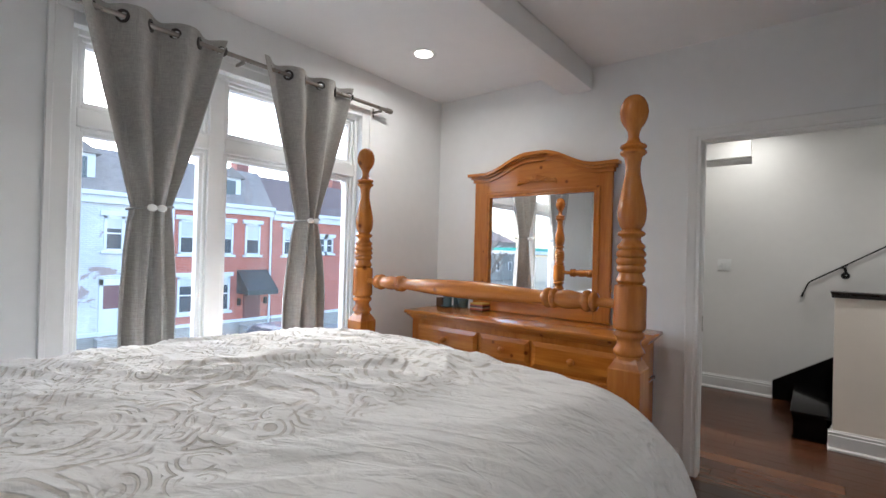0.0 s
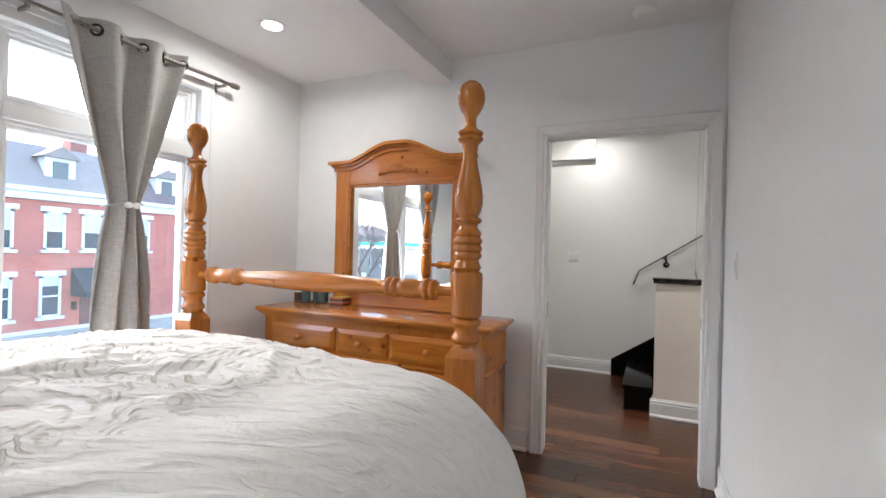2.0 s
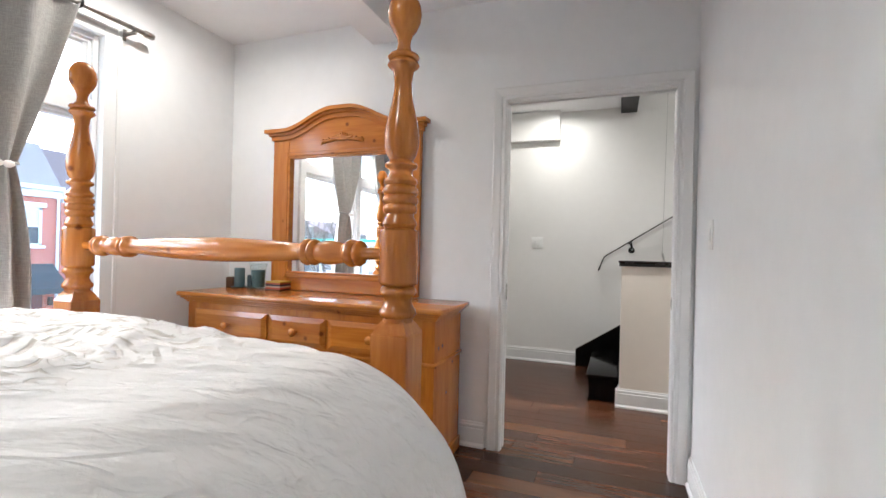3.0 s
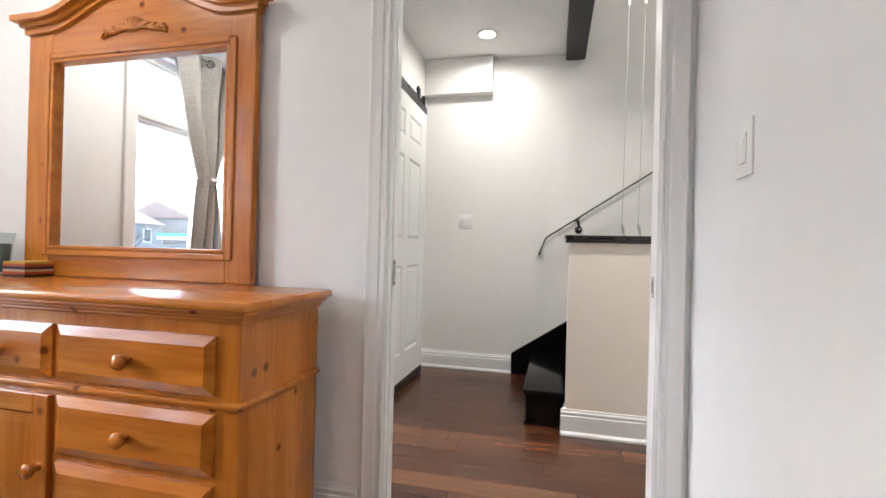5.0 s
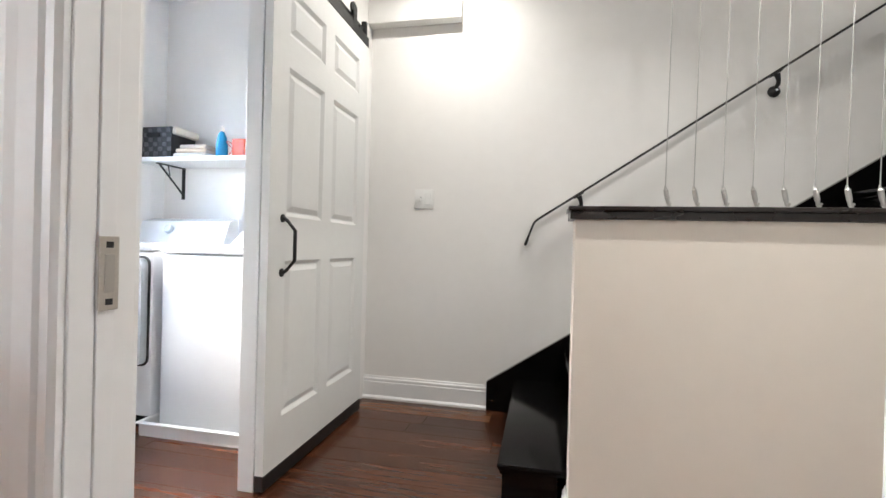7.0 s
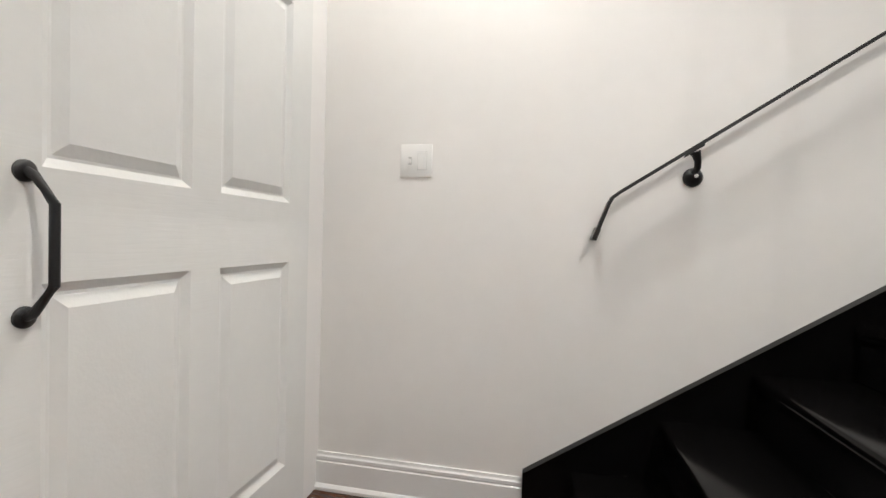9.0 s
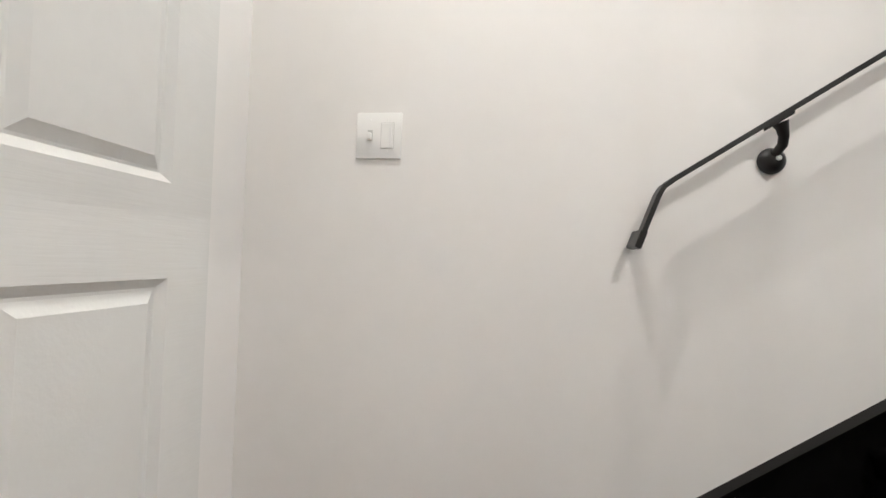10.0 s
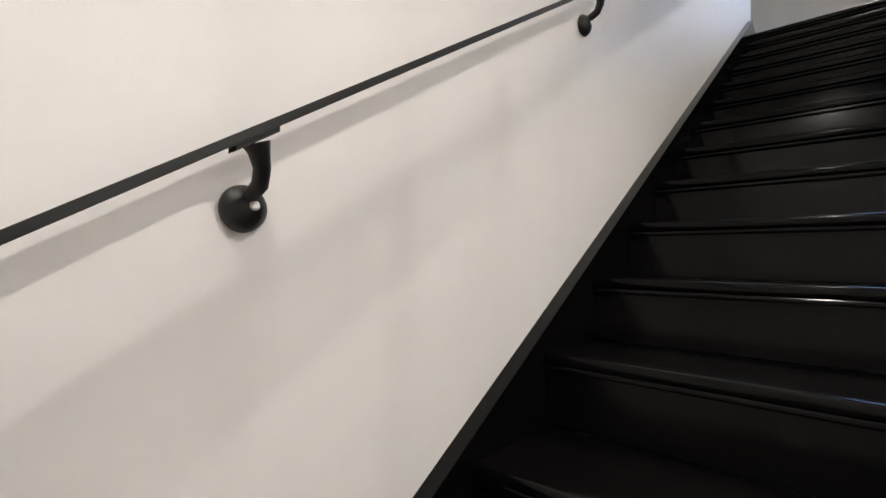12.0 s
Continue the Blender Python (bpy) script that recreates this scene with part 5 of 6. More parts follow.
part("body", tapered(bmesh.new(), -2.075, -1.80, 5.44, 5.66, SH_Z, SH_Z + 0.195, 0.018), M_WEAVE, bsk)
for r in range(6):
    for q in range(7):
        if (r + q) % 2:
            x = -2.05 + q * 0.035
            z = SH_Z + 0.012 + r * 0.03
            part("strap", boxes((x, x + 0.03, 5.4385 + 0.012 * (1 - r / 6), 5.4445 + 0.014 * (1 - r / 6), z, z + 0.026), bevel=0.002), M_WEAVE2, bsk)
# dark plate on the front paints the shade of the handle hole
part("handle_hole_shade", rounded(-1.985, -1.885, SH_Z + 0.128, SH_Z + 0.158, 0.0145, 5.4335, 5.4375), M_DARKGAP, bsk)
part("lining", boxes((-1.89, -1.775, 5.45, 5.66, SH_Z + 0.15, SH_Z + 0.20), bevel=0.012), mat("cream_lining", (0.70, 0.66, 0.58), 0.9), bsk, "cream cloth lining", smooth=40)
for k, (x0, x1, z0, z1, c) in enumerate(((-1.80, -1.55, 0.0, 0.028, (0.75, 0.73, 0.70)), (-1.79, -1.56, 0.029, 0.058, (0.72, 0.60, 0.46)), (-1.77, -1.57, 0.059, 0.085, (0.76, 0.68, 0.58)))):
    tw = bmesh.new()
    box(tw, x0, x1, 5.45 + 0.01 * k, 5.66, SH_Z + z0, SH_Z + z1, bevel=0.012)
    piece("folded_towel", tw, mat("towel_%s" % "abc"[k], c, 0.95, var=0.05, scale=40, bump=0.6, bump_scale=300), "folded pale towel in a pile on the shelf", "towel", "towels", smooth=50)
bot = thing("spray_bottle", (-1.49, 5.52, SH_Z), "slim blue plastic bottle with a cap", "bottle")
bm = bmesh.new()
lathe(bm, [(0.002, 0), (0.034, 0), (0.037, 0.006), (0.036, 0.09), (0.028, 0.135), (0.016, 0.165), (0.012, 0.172), (0.002, 0.172)], Matrix.Translation((-1.49, 5.52, SH_Z)), 22)
part("body", bm, mat("blue_plastic", (0.03, 0.30, 0.60), 0.25), bot, smooth=50)
bm = bmesh.new()
lathe(bm, [(0.014, 0.172), (0.015, 0.176), (0.014, 0.205), (0.009, 0.210)], Matrix.Translation((-1.49, 5.52, SH_Z)), 18)
part("cap", bm, M_PLASTIC, bot, smooth=40)
M_RED = mat("red_orange_plastic", (0.72, 0.075, 0.02), 0.25)


def jug(x, y, h, w, label):
    j = thing("detergent_jug", (x, y, SH_Z), label, "detergent bottle", "detergents")
    bm = boxes((x - w / 2, x + w / 2, y - 0.05, y + 0.05, SH_Z, SH_Z + h * 0.62), bevel=0.018)
    lathe(bm, [(w * 0.47, h * 0.58), (w * 0.36, h * 0.72), (0.026, h * 0.82), (0.026, h * 0.86)], Matrix.Translation((x, y, SH_Z)), 20)
    part("body", bm, M_RED, j, smooth=50)
    bm = bmesh.new()
    lathe(bm, [(0.029, h * 0.84), (0.029, h * 0.98), (0.024, h)], Matrix.Translation((x, y, SH_Z)), 20)
    part("cap", bm, mat("blue_cap", (0.02, 0.05, 0.35), 0.3), j, "dark blue cap", smooth=40)
    part("paper_label", boxes((x - w * 0.36, x + w * 0.36, y - 0.0525, y - 0.049, SH_Z + 0.03, SH_Z + h * 0.5)), mat("yellow_label", (0.75, 0.35, 0.03), 0.4), j, "orange and yellow label")


jug(-1.20, 5.55, 0.27, 0.14, "red detergent jug with a blue cap on the shelf")
piece("detergent_box", boxes((-1.40, -1.31, 5.50, 5.60, SH_Z, SH_Z + 0.12), bevel=0.004), M_RED, "small red detergent carton on the shelf", "detergent box")
crd = tube(bmesh.new(), [(-1.42 + 0.03 * math.sin(q * 0.9), 5.49 + 0.004 * q, SH_Z + 0.006 + 0.10 * math.sin(q / 9 * math.pi)) for q in range(10)], 0.003, 6)
piece("charging_cord", crd, mat("red_cord", (0.5, 0.05, 0.03), 0.5), "thin looped red cord on the shelf", "cord", smooth=60)
bk = thing("laundry_basket", (-1.98, 4.45, 0), "blue-rimmed white plastic laundry basket on the floor", "laundry basket")
part("tub", tapered(bmesh.new(), -2.08, -1.50, 4.15, 4.62, 0, 0.34, 0.05), M_PLASTIC, bk)
part("rim", boxes((-2.085, -1.485, 4.135, 4.635, 0.335, 0.37), bevel=0.012), mat("blue_rim", (0.05, 0.16, 0.40), 0.35), bk, "blue plastic rim", smooth=40)

# ---- outside ----
GZ = -3.25
M_ASPH = mat("street_asphalt", (0.055, 0.055, 0.058), 0.75, var=0.2, scale=1.5, bump=0.4, bump_scale=60)
M_PAVE = mat("pale_concrete", (0.36, 0.35, 0.33), 0.85, var=0.12, scale=1.2, bump=0.3, bump_scale=50)
M_EARTH = mat("winter_ground", (0.12, 0.115, 0.09), 0.9, var=0.25, scale=0.4)


def brick_mat(name, c1, c2, mortar):
    m = mat(name, c1, 0.85)
    nt = m.node_tree
    br = nt.nodes.new("ShaderNodeTexBrick")
    br.inputs["Color1"].default_value, br.inputs["Color2"].default_value, br.inputs["Mortar"].default_value = (*c1, 1), (*c2, 1), (*mortar, 1)
    br.inputs["Scale"].default_value = 1.0
    br.inputs["Brick Width"].default_value, br.inputs["Row Height"].default_value, br.inputs["Mortar Size"].default_value = 0.22, 0.075, 0.008
    tc, mp = nt.nodes.new("ShaderNodeTexCoord"), nt.nodes.new("ShaderNodeMapping")
    mp.inputs["Rotation"].default_value = (radians(90), 0, radians(90))
    sw = nt.nodes.new("ShaderNodeSeparateXYZ")
    cb = nt.nodes.new("ShaderNodeCombineXYZ")
    nt.links.new(tc.outputs["Object"], sw.inputs[0])
    nt.links.new(sw.outputs["Y"], cb.inputs["X"])
    nt.links.new(sw.outputs["Z"], cb.inputs["Y"])
    nt.links.new(cb.outputs[0], br.inputs["Vector"])
    nz = nt.nodes.new("ShaderNodeTexNoise")
    nz.inputs["Scale"].default_value, nz.inputs["Detail"].default_value = 0.8, 5
    nt.links.new(tc.outputs["Object"], nz.inputs["Vector"])
    rg = nt.nodes.new("ShaderNodeMapRange")
    rg.inputs["To Min"].default_value, rg.inputs["To Max"].default_value = 0.75, 1.25
    nt.links.new(nz.outputs["Fac"], rg.inputs["Value"])
    hs = nt.nodes.new("ShaderNodeHueSaturation")
    nt.links.new(rg.outputs[0], hs.inputs["Value"])
    nt.links.new(br.outputs["Color"], hs.inputs["Color"])
    nt.links.new(hs.outputs[0], nt.nodes["Principled BSDF"].inputs["Base Color"])
    return m


M_REDB = brick_mat("red_brick", (0.45, 0.10, 0.065), (0.52, 0.14, 0.095), (0.46, 0.27, 0.21))
M_GREYB = brick_mat("painted_grey_brick", (0.66, 0.67, 0.67), (0.74, 0.74, 0.73), (0.5, 0.5, 0.5))
peel = M_GREYB.node_tree
patch, edge, worn = peel.nodes.new("ShaderNodeTexNoise"), peel.nodes.new("ShaderNodeMapRange"), peel.nodes.new("ShaderNodeMix")
patch.inputs["Scale"].default_value, patch.inputs["Detail"].default_value, patch.inputs["Distortion"].default_value = 1.1, 8, 0.6
edge.inputs["From Min"].default_value, edge.inputs["From Max"].default_value = 0.60, 0.64
edge.inputs["To Max"].default_value = 0.75
worn.data_type = "RGBA"
worn.inputs["B"].default_value = (0.30, 0.17, 0.13, 1)
coords = peel.nodes.new("ShaderNodeTexCoord")
stretch = peel.nodes.new("ShaderNodeMapping")
stretch.inputs["Scale"].default_value = (1.0, 0.8, 1.8)
peel.links.new(coords.outputs["Object"], stretch.inputs["Vector"])
peel.links.new(stretch.outputs[0], patch.inputs["Vector"])
peel.links.new(patch.outputs["Fac"], edge.inputs["Value"])
peel.links.new(edge.outputs[0], worn.inputs["Factor"])
shown = peel.nodes["Principled BSDF"].inputs["Base Color"]
peel.links.new(shown.links[0].from_socket, worn.inputs["A"])
peel.links.new(worn.outputs["Result"], shown)
M_STONE = brick_mat("stone_base", (0.36, 0.33, 0.29), (0.46, 0.43, 0.38), (0.25, 0.23, 0.2))
M_SLATE = mat("slate_roof", (0.27, 0.225, 0.195), 0.75, var=0.25, scale=4)
M_BROWNR = mat("brown_shingle", (0.17, 0.12, 0.11), 0.8, var=0.2, scale=4)
M_WHITEO = mat("outdoor_white_paint", (0.75, 0.75, 0.74), 0.5, var=0.04, scale=2)
M_PANEO = mat("dark_window_glass", (0.05, 0.065, 0.08), 0.08)
M_BLIND = mat("window_blind", (0.60, 0.60, 0.58), 0.8)
setting("ground", boxes((-900, 900, -900, 900, GZ - 0.5, GZ)), M_EARTH, "bare winter ground", "ground")
setting("road", boxes((-17.6, -8.2, -120, 160, GZ + 0.004, GZ + 0.02)), M_ASPH, "grey asphalt street", "road")
setting("pavement", boxes((-21.5, -17.6, -120, 160, GZ, GZ + 0.15), (-8.2, -2.3, -120, 160, GZ, GZ + 0.15)), M_PAVE, "pale concrete pavement with a kerb", "pavement")
setting("building_shell", boxes((XW - 0.16, 7.0, YN - 0.12, 8.2, GZ, -0.101)), M_PAVE, "lower storey under the rooms", "wall")
setting("roof_bedroom", boxes((XW - 0.16, 0.47, YN - 0.12, YF + 0.12, ZC + 0.121, ZC + 0.3), (0.47, 7.0, YN - 0.12, 2.39, ZC + 0.121, ZC + 0.3)), M_SLATE, "flat roof above the rooms", "roof")
HX = -21.5


def house_window(parent, y0, y1, z0, z1, blind=0.4):
    w = part("window", boxes((HX - 0.02, HX + 0.05, y0, y0 + 0.10, z0, z1), (HX - 0.02, HX + 0.05, y1 - 0.10, y1, z0, z1), (HX - 0.02, HX + 0.05, y0, y1, z1 - 0.1, z1), (HX - 0.02, HX + 0.05, y0, y1, z0, z0 + 0.08), (HX - 0.02, HX + 0.045, y0, y1, (z0 + z1) / 2 - 0.03, (z0 + z1) / 2 + 0.03)), M_WHITEO, parent)
    part("pane", boxes((HX - 0.03, HX + 0.012, y0 + 0.09, y1 - 0.09, z0 + 0.07, z1 - 0.09)), M_PANEO, w)
    if blind:
        part("blind", boxes((HX - 0.03, HX + 0.016, y0 + 0.10, y1 - 0.10, z1 - 0.09 - blind * (z1 - z0), z1 - 0.1)), M_BLIND, w)
    part("lintel", boxes((HX - 0.02, HX + 0.10, y0 - 0.14, y1 + 0.14, z1, z1 + 0.20), bevel=0.01), M_WHITEO, w)
    part("sill", boxes((HX - 0.02, HX + 0.14, y0 - 0.10, y1 + 0.10, z0 - 0.12, z0), bevel=0.01), M_WHITEO, w)


def house(y0, y1, ztop, wall_m, roof_m, label, base=True):
    h = thing("row_house", (HX - 4, (y0 + y1) / 2, GZ), label, "house", "row houses")
    part("wall", boxes((HX - 9, HX, y0, y1, GZ, ztop)), wall_m, h)
    if base:
        part("stone_base", boxes((HX - 0.1, HX + 0.06, y0 + 0.01, y1 - 0.01, GZ, -2.35)), M_STONE, h)
        part("water_table", boxes((HX - 0.1, HX + 0.10, y0 + 0.01, y1 - 0.01, -2.36, -2.22)), M_WHITEO, h)
    c = boxes((HX - 0.3, HX + 0.18, y0 - 0.02, y1 + 0.02, ztop - 0.42, ztop - 0.12), (HX - 0.3, HX + 0.34, y0 - 0.02, y1 + 0.02, ztop - 0.12, ztop + 0.06), bevel=0.02)
    part("cornice", c, M_WHITEO, h)
    r = bmesh.new()
    prism(r, [(HX + 0.1, ztop + 0.06), (HX - 1.5, ztop + 2.0), (HX - 4.5, ztop + 2.5), (HX - 9, ztop + 0.06)], "y", y0, y1)
    part("roof", r, roof_m, h)
    return h


def dormer(h, y0, y1, z0, z1):
    d = part("dormer", boxes((HX - 2.2, HX - 0.35, y0, y1, z0, z1)), M_WHITEO, h)
    r = prism(bmesh.new(), [(y0 - 0.2, z1), ((y0 + y1) / 2, z1 + 0.5), (y1 + 0.2, z1)], "x", HX - 2.4, HX - 0.2)
    part("dormer_roof", r, M_SLATE, d)
    part("dormer_face", boxes((HX - 0.36, HX - 0.31, y0 + 0.28, y1 - 0.28, z0 + 0.25, z1 - 0.15)), M_PANEO, d)


def chimney(h, y, z0, z1):
    c = part("chimney", boxes((HX - 3.2, HX - 2.5, y - 0.35, y + 0.35, z0, z1)), brick_mat("chimney_brick", (0.28, 0.08, 0.06), (0.33, 0.11, 0.08), (0.3, 0.2, 0.18)), h)
    part("chimney_cap", boxes((HX - 3.28, HX - 2.42, y - 0.43, y + 0.43, z1 - 0.35, z1 - 0.15), (HX - 3.05, HX - 2.65, y - 0.2, y + 0.2, z1, z1 + 0.3)), M_STONE, c)


hg = house(1.6, 8.2, 3.35, M_GREYB, M_SLATE, "old grey painted brick row house with a slate mansard")
house_window(hg, 5.95, 6.65, 1.05, 2.45, 0.3)
house_window(hg, 4.1, 4.8, 1.05, 2.45, 0.3)
house_window(hg, 2.4, 3.1, 1.05, 2.45, 0.3)
house_window(hg, 4.1, 4.8, -1.75, -0.2, 0.3)
house_window(hg, 2.4, 3.1, -1.75, -0.2, 0.3)
dr_ = part("front_door", boxes((HX - 0.02, HX + 0.06, 5.85, 5.98, -2.4, -0.1), (HX - 0.02, HX + 0.06, 6.72, 6.85, -2.4, -0.1), (HX - 0.02, HX + 0.06, 5.85, 6.85, -0.35, -0.1), (HX - 0.02, HX + 0.02, 5.98, 6.72, -2.4, -1.3)), M_WHITEO, hg)
part("door_glass", boxes((HX - 0.02, HX + 0.012, 5.98, 6.72, -1.3, -0.35)), mat("maroon_curtain", (0.16, 0.06, 0.07), 0.6), dr_)
part("steps", boxes((HX + 0.06, HX + 1.0, 5.7, 7.0, GZ + 0.15, -2.75), (HX + 0.06, HX + 0.6, 5.7, 7.0, -2.75, -2.42)), M_STONE, hg)
dormer(hg, 4.6, 5.7, 3.5, 4.9)
dormer(hg, 2.0, 3.1, 3.5, 4.9)
hr = house(8.2, 13.25, 3.35, M_REDB, M_SLATE, "red brick row house with white lintels and a dark awning")
for a, b in ((8.72, 9.5), (10.45, 11.2), (11.8, 12.6)):
    house_window(hr, a, b, 0.95, 2.5, 0.45)
for a, b in ((8.72, 9.5), (10.35, 11.1)):
    house_window(hr, a, b, -1.75, -0.1, 0.2)
aw = prism(bmesh.new(), [(HX, 0.2), (HX + 1.1, -0.75), (HX + 1.1, -0.98), (HX, -0.95)], "y", 11.45, 13.05)
part("awning", aw, mat("dark_green_canvas", (0.02, 0.035, 0.04), 0.7, var=0.1, scale=5), hr, "dark canvas awning")
ed_ = part("entrance", boxes((HX - 0.02, HX + 0.03, 11.8, 12.7, -2.5, -0.96)), mat("dark_red_door", (0.12, 0.03, 0.03), 0.4), hr)
part("entry_step", boxes((HX, HX + 0.9, 11.6, 12.9, GZ + 0.15, -2.5)), M_STONE, hr)
for y_ in (11.55, 12.95):
    part("wall_lantern", boxes((HX, HX + 0.16, y_ - 0.07, y_ + 0.07, -1.55, -1.2), bevel=0.02), M_IRON, hr)
dormer(hr, 10.6, 11.7, 3.55, 4.75)
chimney(hr, 12.9, 3.4, 6.6)
for y_ in (8.45, 13.15):
    part("downspout", tube(bmesh.new(), [(HX + 0.10, y_, 3.1), (HX + 0.10, y_, GZ + 0.2)], 0.055, 10), M_WHITEO, hr)
h2 = house(13.3, 21.0, 3.2, M_REDB, M_BROWNR, "red brick corner house with a brown roof")
house_window(h2, 16.1, 16.65, 1.1, 2.0, 0.0)
house_window(h2, 16.66, 17.2, 1.1, 2.0, 0.0)
house_window(h2, 13.9, 14.7, 0.95, 2.45, 0.4)
house_window(h2, 18.6, 19.4, 0.95, 2.45, 0.4)
chimney(h2, 19.3, 3.2, 6.3)
dormer(h2, 15.2, 16.3, 3.4, 4.6)
h3 = house(21.1, 30.0, 3.6, M_REDB, M_SLATE, "red brick house further down the street")
for a in (22, 24.5, 27):
    house_window(h3, a, a + 0.9, 0.95, 2.5, 0.4)
h4 = house(-7.0, 1.5, 3.5, M_GREYB, M_SLATE, "pale painted row house up the street")
for a in (-5.8, -3.4, -1.0):
    house_window(h4, a, a + 0.9, 0.95, 2.5, 0.4)
    house_window(h4, a, a + 0.9, -1.75, -0.1, 0.2)


def car(x, y, colour, label="silver car parked along the street"):
    c = thing("parked_car", (x, y, GZ + 0.02), label, "car", "parked cars")
    z = GZ + 0.02
    sidep = [(-2.1, 0.35), (-2.15, 0.65), (-1.95, 0.85), (-1.15, 0.95), (-0.55, 1.38), (0.65, 1.42), (1.35, 1.02), (2.05, 0.95), (2.2, 0.6), (2.15, 0.35)]
    b_ = prism(bmesh.new(), [(y + a, z + b) for a, b in sidep], "x", x - 0.85, x + 0.85)
    bmesh.ops.bevel(b_, geom=b_.edges[:], offset=0.06, segments=2, affect="EDGES")
    part("body", b_, mat("car_paint", colour, 0.25, metal=0.6), c, smooth=40)
    g_ = prism(bmesh.new(), [(y - 1.02, z + 0.98), (y - 0.5, z + 1.33), (y + 0.6, z + 1.36), (y + 1.2, z + 1.03)], "x", x - 0.855, x + 0.855)
    part("side_glass", g_, M_PANEO, c)
    part("windscreen", prism(bmesh.new(), [(y - 1.16, z + 0.975), (y - 0.6, z + 1.375), (y - 0.58, z + 1.34), (y - 1.1, z + 0.96)], "x", x - 0.70, x + 0.70), M_PANEO, c)
    for wy in (-1.35, 1.4):
        for wx in (-0.8, 0.8):
            b_ = bmesh.new()
            lathe(b_, [(0.2, -0.1), (0.31, -0.1), (0.33, -0.06), (0.33, 0.06), (0.31, 0.1), (0.2, 0.1)], Matrix.Translation((x + wx, y + wy, z + 0.33)) @ pose(0, 0, 0, 0, 90, 0), 24)
            w_ = part("tyre", b_, M_DARKGAP, c, smooth=40)
            b_ = bmesh.new()
            lathe(b_, [(0.2, -0.09), (0.2, 0.09), (0.05, 0.105)], Matrix.Translation((x + wx, y + wy, z + 0.33)) @ pose(0, 0, 0, 0, 90, 0), 16)
            part("rim", b_, M_STEEL, w_)


car(-16.5, 10.6, (0.5, 0.52, 0.55))
car(-19.5, -26.0, (0.75, 0.75, 0.74), "white car standing at the filling station")
car(-23.0, -31.5, (0.12, 0.13, 0.15), "dark car standing at the filling station")
car(-15.6, -20.0, (0.42, 0.06, 0.05), "red car parked along the street")
M_DRAB = mat("drab_siding", (0.20, 0.19, 0.175), 0.8, var=0.3, scale=0.6)
st_ = thing("filling_station", (-24, -30, GZ), "white filling station canopy with a green band", "filling station")
part("canopy", boxes((-31, -17, -38, -26, 1.35, 1.62)), M_WHITEO, st_)
part("soffit", boxes((-30.8, -17.2, -37.8, -26.2, 1.30, 1.349)), M_DRAB, st_)
part("band", boxes((-31.02, -16.98, -38.02, -25.98, 1.62, 1.86)), mat("green_band", (0.03, 0.42, 0.33), 0.5), st_, "green fascia band")
for cx_ in (-29, -19):
    for cy_ in (-36, -28):
        part("column", boxes((cx_ - 0.2, cx_ + 0.2, cy_ - 0.2, cy_ + 0.2, GZ, 1.30)), M_WHITEO, st_)
        part("pump", boxes((cx_ + 0.5, cx_ + 1.1, cy_ - 0.35, cy_ + 0.35, GZ, GZ + 1.9), bevel=0.05), M_PLASTIC, st_)
part("shop", boxes((-41, -34, -46, -24, GZ, 0.9)), M_DRAB, st_)
for cy_ in (-43, -38.5, -34, -29.5):
    part("shop_window", boxes((-34.02, -33.95, cy_, cy_ + 3.4, GZ + 0.7, -0.3)), M_PANEO, st_)


def far_house(x, y, w, h_, label):
    f = thing("row_house", (x, y, GZ), label, "house", "row houses")
    part("wall", boxes((x - 5, x + 5, y - w, y + w, GZ, h_)), M_DRAB, f)
    part("roof", prism(bmesh.new(), [(x - 5.3, h_), (x, h_ + 2.2), (x + 5.3, h_)], "y", y - w - 0.2, y + w + 0.2), M_BROWNR, f)
    for k in range(3):
        for z_ in (-1.6, 1.2):
            yk = y - w + (k + 0.5) * w * 2 / 3
            w_ = part("window", boxes((x + 4.98, x + 5.06, yk - 0.55, yk + 0.55, z_ - 0.1, z_ + 1.5)), M_WHITEO, f)
            part("pane", boxes((x + 5.0, x + 5.08, yk - 0.43, yk + 0.43, z_, z_ + 1.4)), M_PANEO, w_)


for x_, y_, w_f, h_f in ((-47, -62, 6.0, 3.4), (-48, -48, 5.5, 4.2), (-50, -34, 6.5, 3.2), (-46, -19, 5.0, 4.0)):
    far_house(x_, y_, w_f, h_f, "drab gabled house behind the filling station")


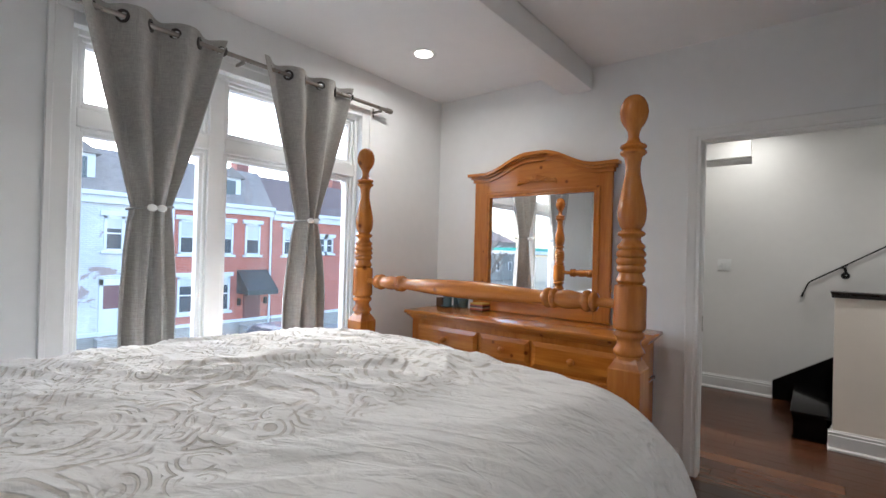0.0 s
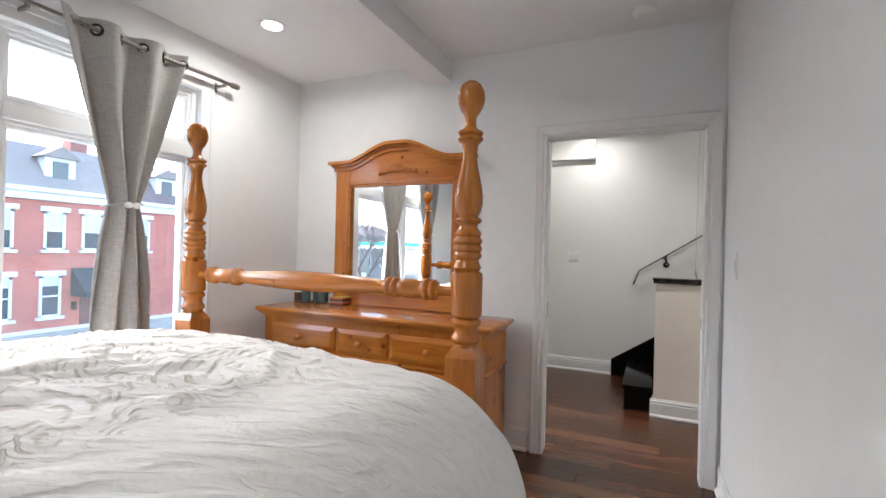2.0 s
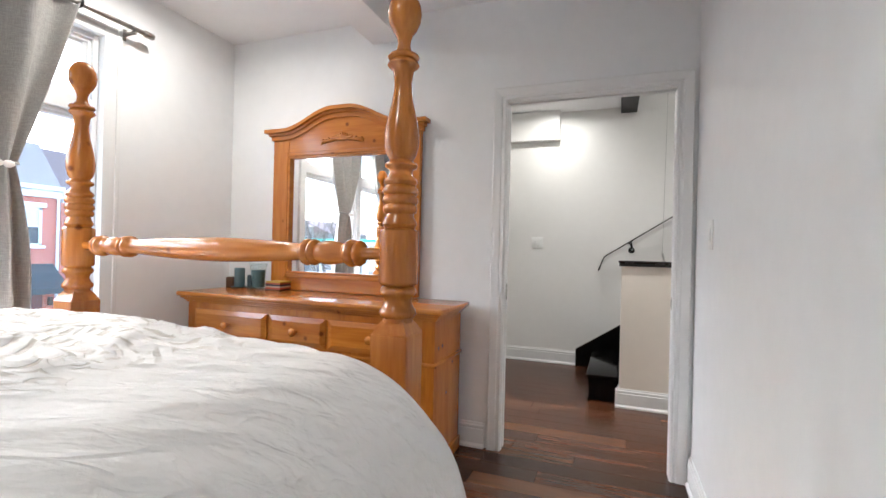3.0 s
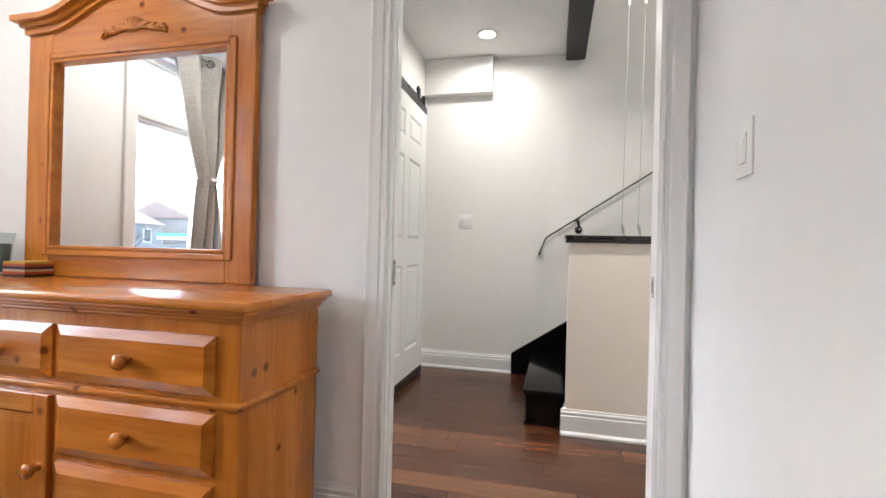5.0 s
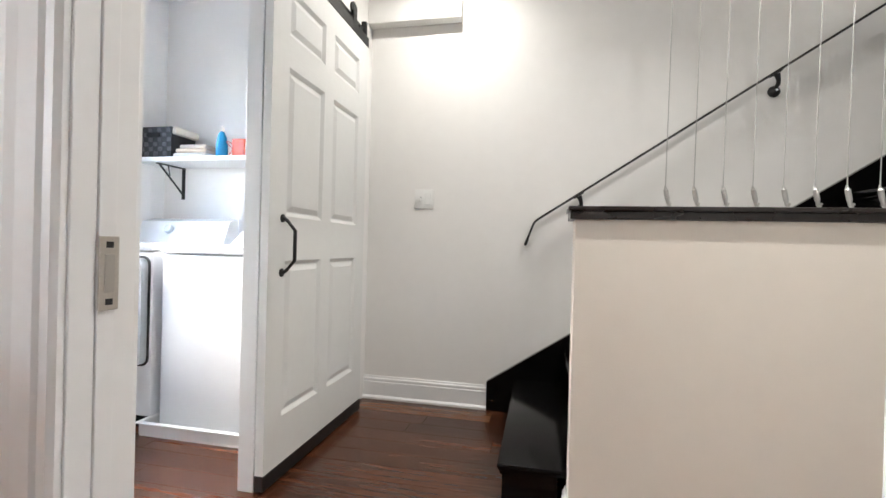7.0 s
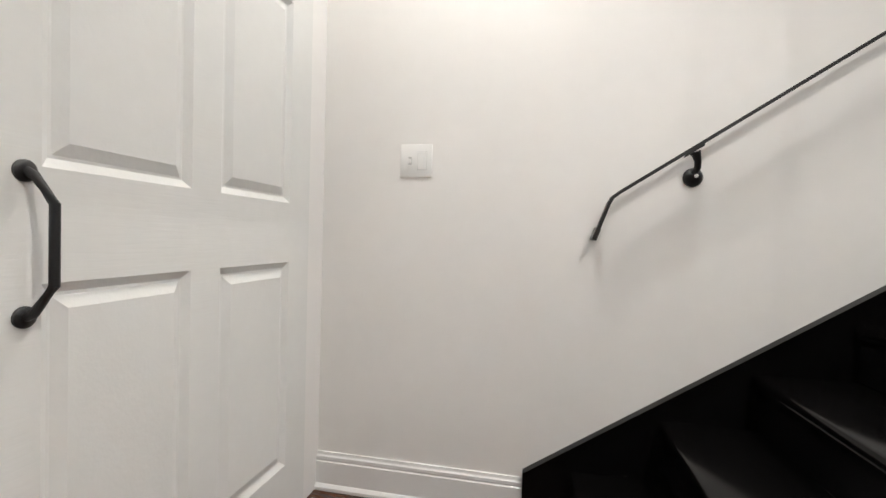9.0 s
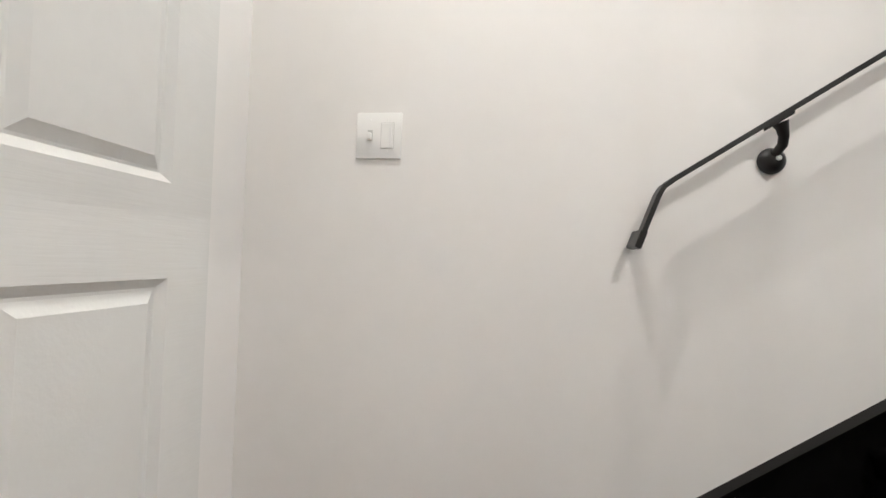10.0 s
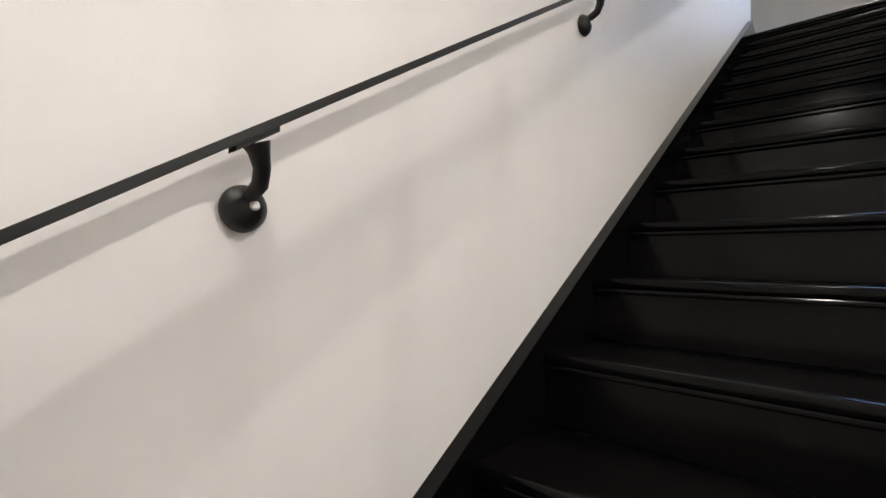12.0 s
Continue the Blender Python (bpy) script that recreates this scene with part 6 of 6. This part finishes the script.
def bare_tree(x, y, height, seed):
    """Leafless winter tree: tapered trunk, limbs and many fine twigs."""
    rng = random.Random(seed)
    t_ = thing("street_tree", (x, y, GZ), "bare winter tree on the pavement", "tree", "street trees")
    trunk, twigs = bmesh.new(), bmesh.new()

    def grow(p, d, ln, r, lvl):
        bm = trunk if lvl < 2 else twigs
        q = p
        for k in range(3):
            d = (d + Vector((rng.uniform(-0.16, 0.16), rng.uniform(-0.16, 0.16), 0.05))).normalized()
            n = q + d * ln / 3
            tube(bm, [tuple(q), tuple(n)], r * (1 - 0.14 * k), 7 if lvl < 2 else 4)
            q = n
        if lvl < 4:
            for k in range(4 if lvl else 5):
                s = Vector((rng.uniform(-1, 1), rng.uniform(-1, 1), rng.uniform(0.1, 0.8))).normalized()
                grow(q if k < 3 else (p + q) / 2, (d * 0.8 + s).normalized(), ln * rng.uniform(0.55, 0.72), r * 0.55, lvl + 1)

    grow(Vector((x, y, GZ + 0.1)), Vector((0, 0, 1)), height * 0.42, 0.16, 0)
    bark = mat("grey_bark", (0.09, 0.075, 0.065), 0.9, var=0.3, scale=5)
    part("trunk", trunk, bark, t_, smooth=60)
    part("twigs", twigs, bark, t_)


bare_tree(-18.7, -10.3, 7.5, 4)
bare_tree(-18.9, -22.5, 7.0, 9)

# ---- floor boards, last ----
flo = setting("floor", boxes((XW - 0.16, 3.1, YN - 0.12, YF + 0.12, -0.10, -0.022)), mat("subfloor", (0.02, 0.012, 0.008), 0.8), "dark stained hardwood floor of long boards", "floor")
random.seed(21)
PW = 0.127
yy = YN
while yy < YF:
    y1 = min(yy + PW, YF)
    xx = XW - random.uniform(0.0, 1.0)
    while xx < 3.0:
        ln = random.choice((0.9, 1.2, 1.5, 1.8))
        a, b = max(xx, XW), min(xx + ln, 3.0)
        if b - a > 0.02 and not (a > XE + 0.1 and y1 < YD) and not (a > KX0 + 0.1 and yy > KY1):
            if y1 <= YD:
                b = min(b, XE)
            bm = bmesh.new()
            bv = 0.0016
            lo = [bm.verts.new(p) for p in ((a + 0.0006, yy + 0.0006, -0.02), (b - 0.0006, yy + 0.0006, -0.02), (b - 0.0006, y1 - 0.0006, -0.02), (a + 0.0006, y1 - 0.0006, -0.02))]
            md = [bm.verts.new((v.co.x, v.co.y, -bv)) for v in lo]
            hi = [bm.verts.new(p) for p in ((a + bv, yy + bv, 0), (b - bv, yy + bv, 0), (b - bv, y1 - bv, 0), (a + bv, y1 - bv, 0))]
            for r0, r1 in ((lo, md), (md, hi)):
                for k in range(4):
                    bm.faces.new((r0[k], r0[(k + 1) % 4], r1[(k + 1) % 4], r1[k]))
            bm.faces.new(hi)
            part("floorboard", bm, M_FLOOR, flo)
        xx += ln
    yy += PW
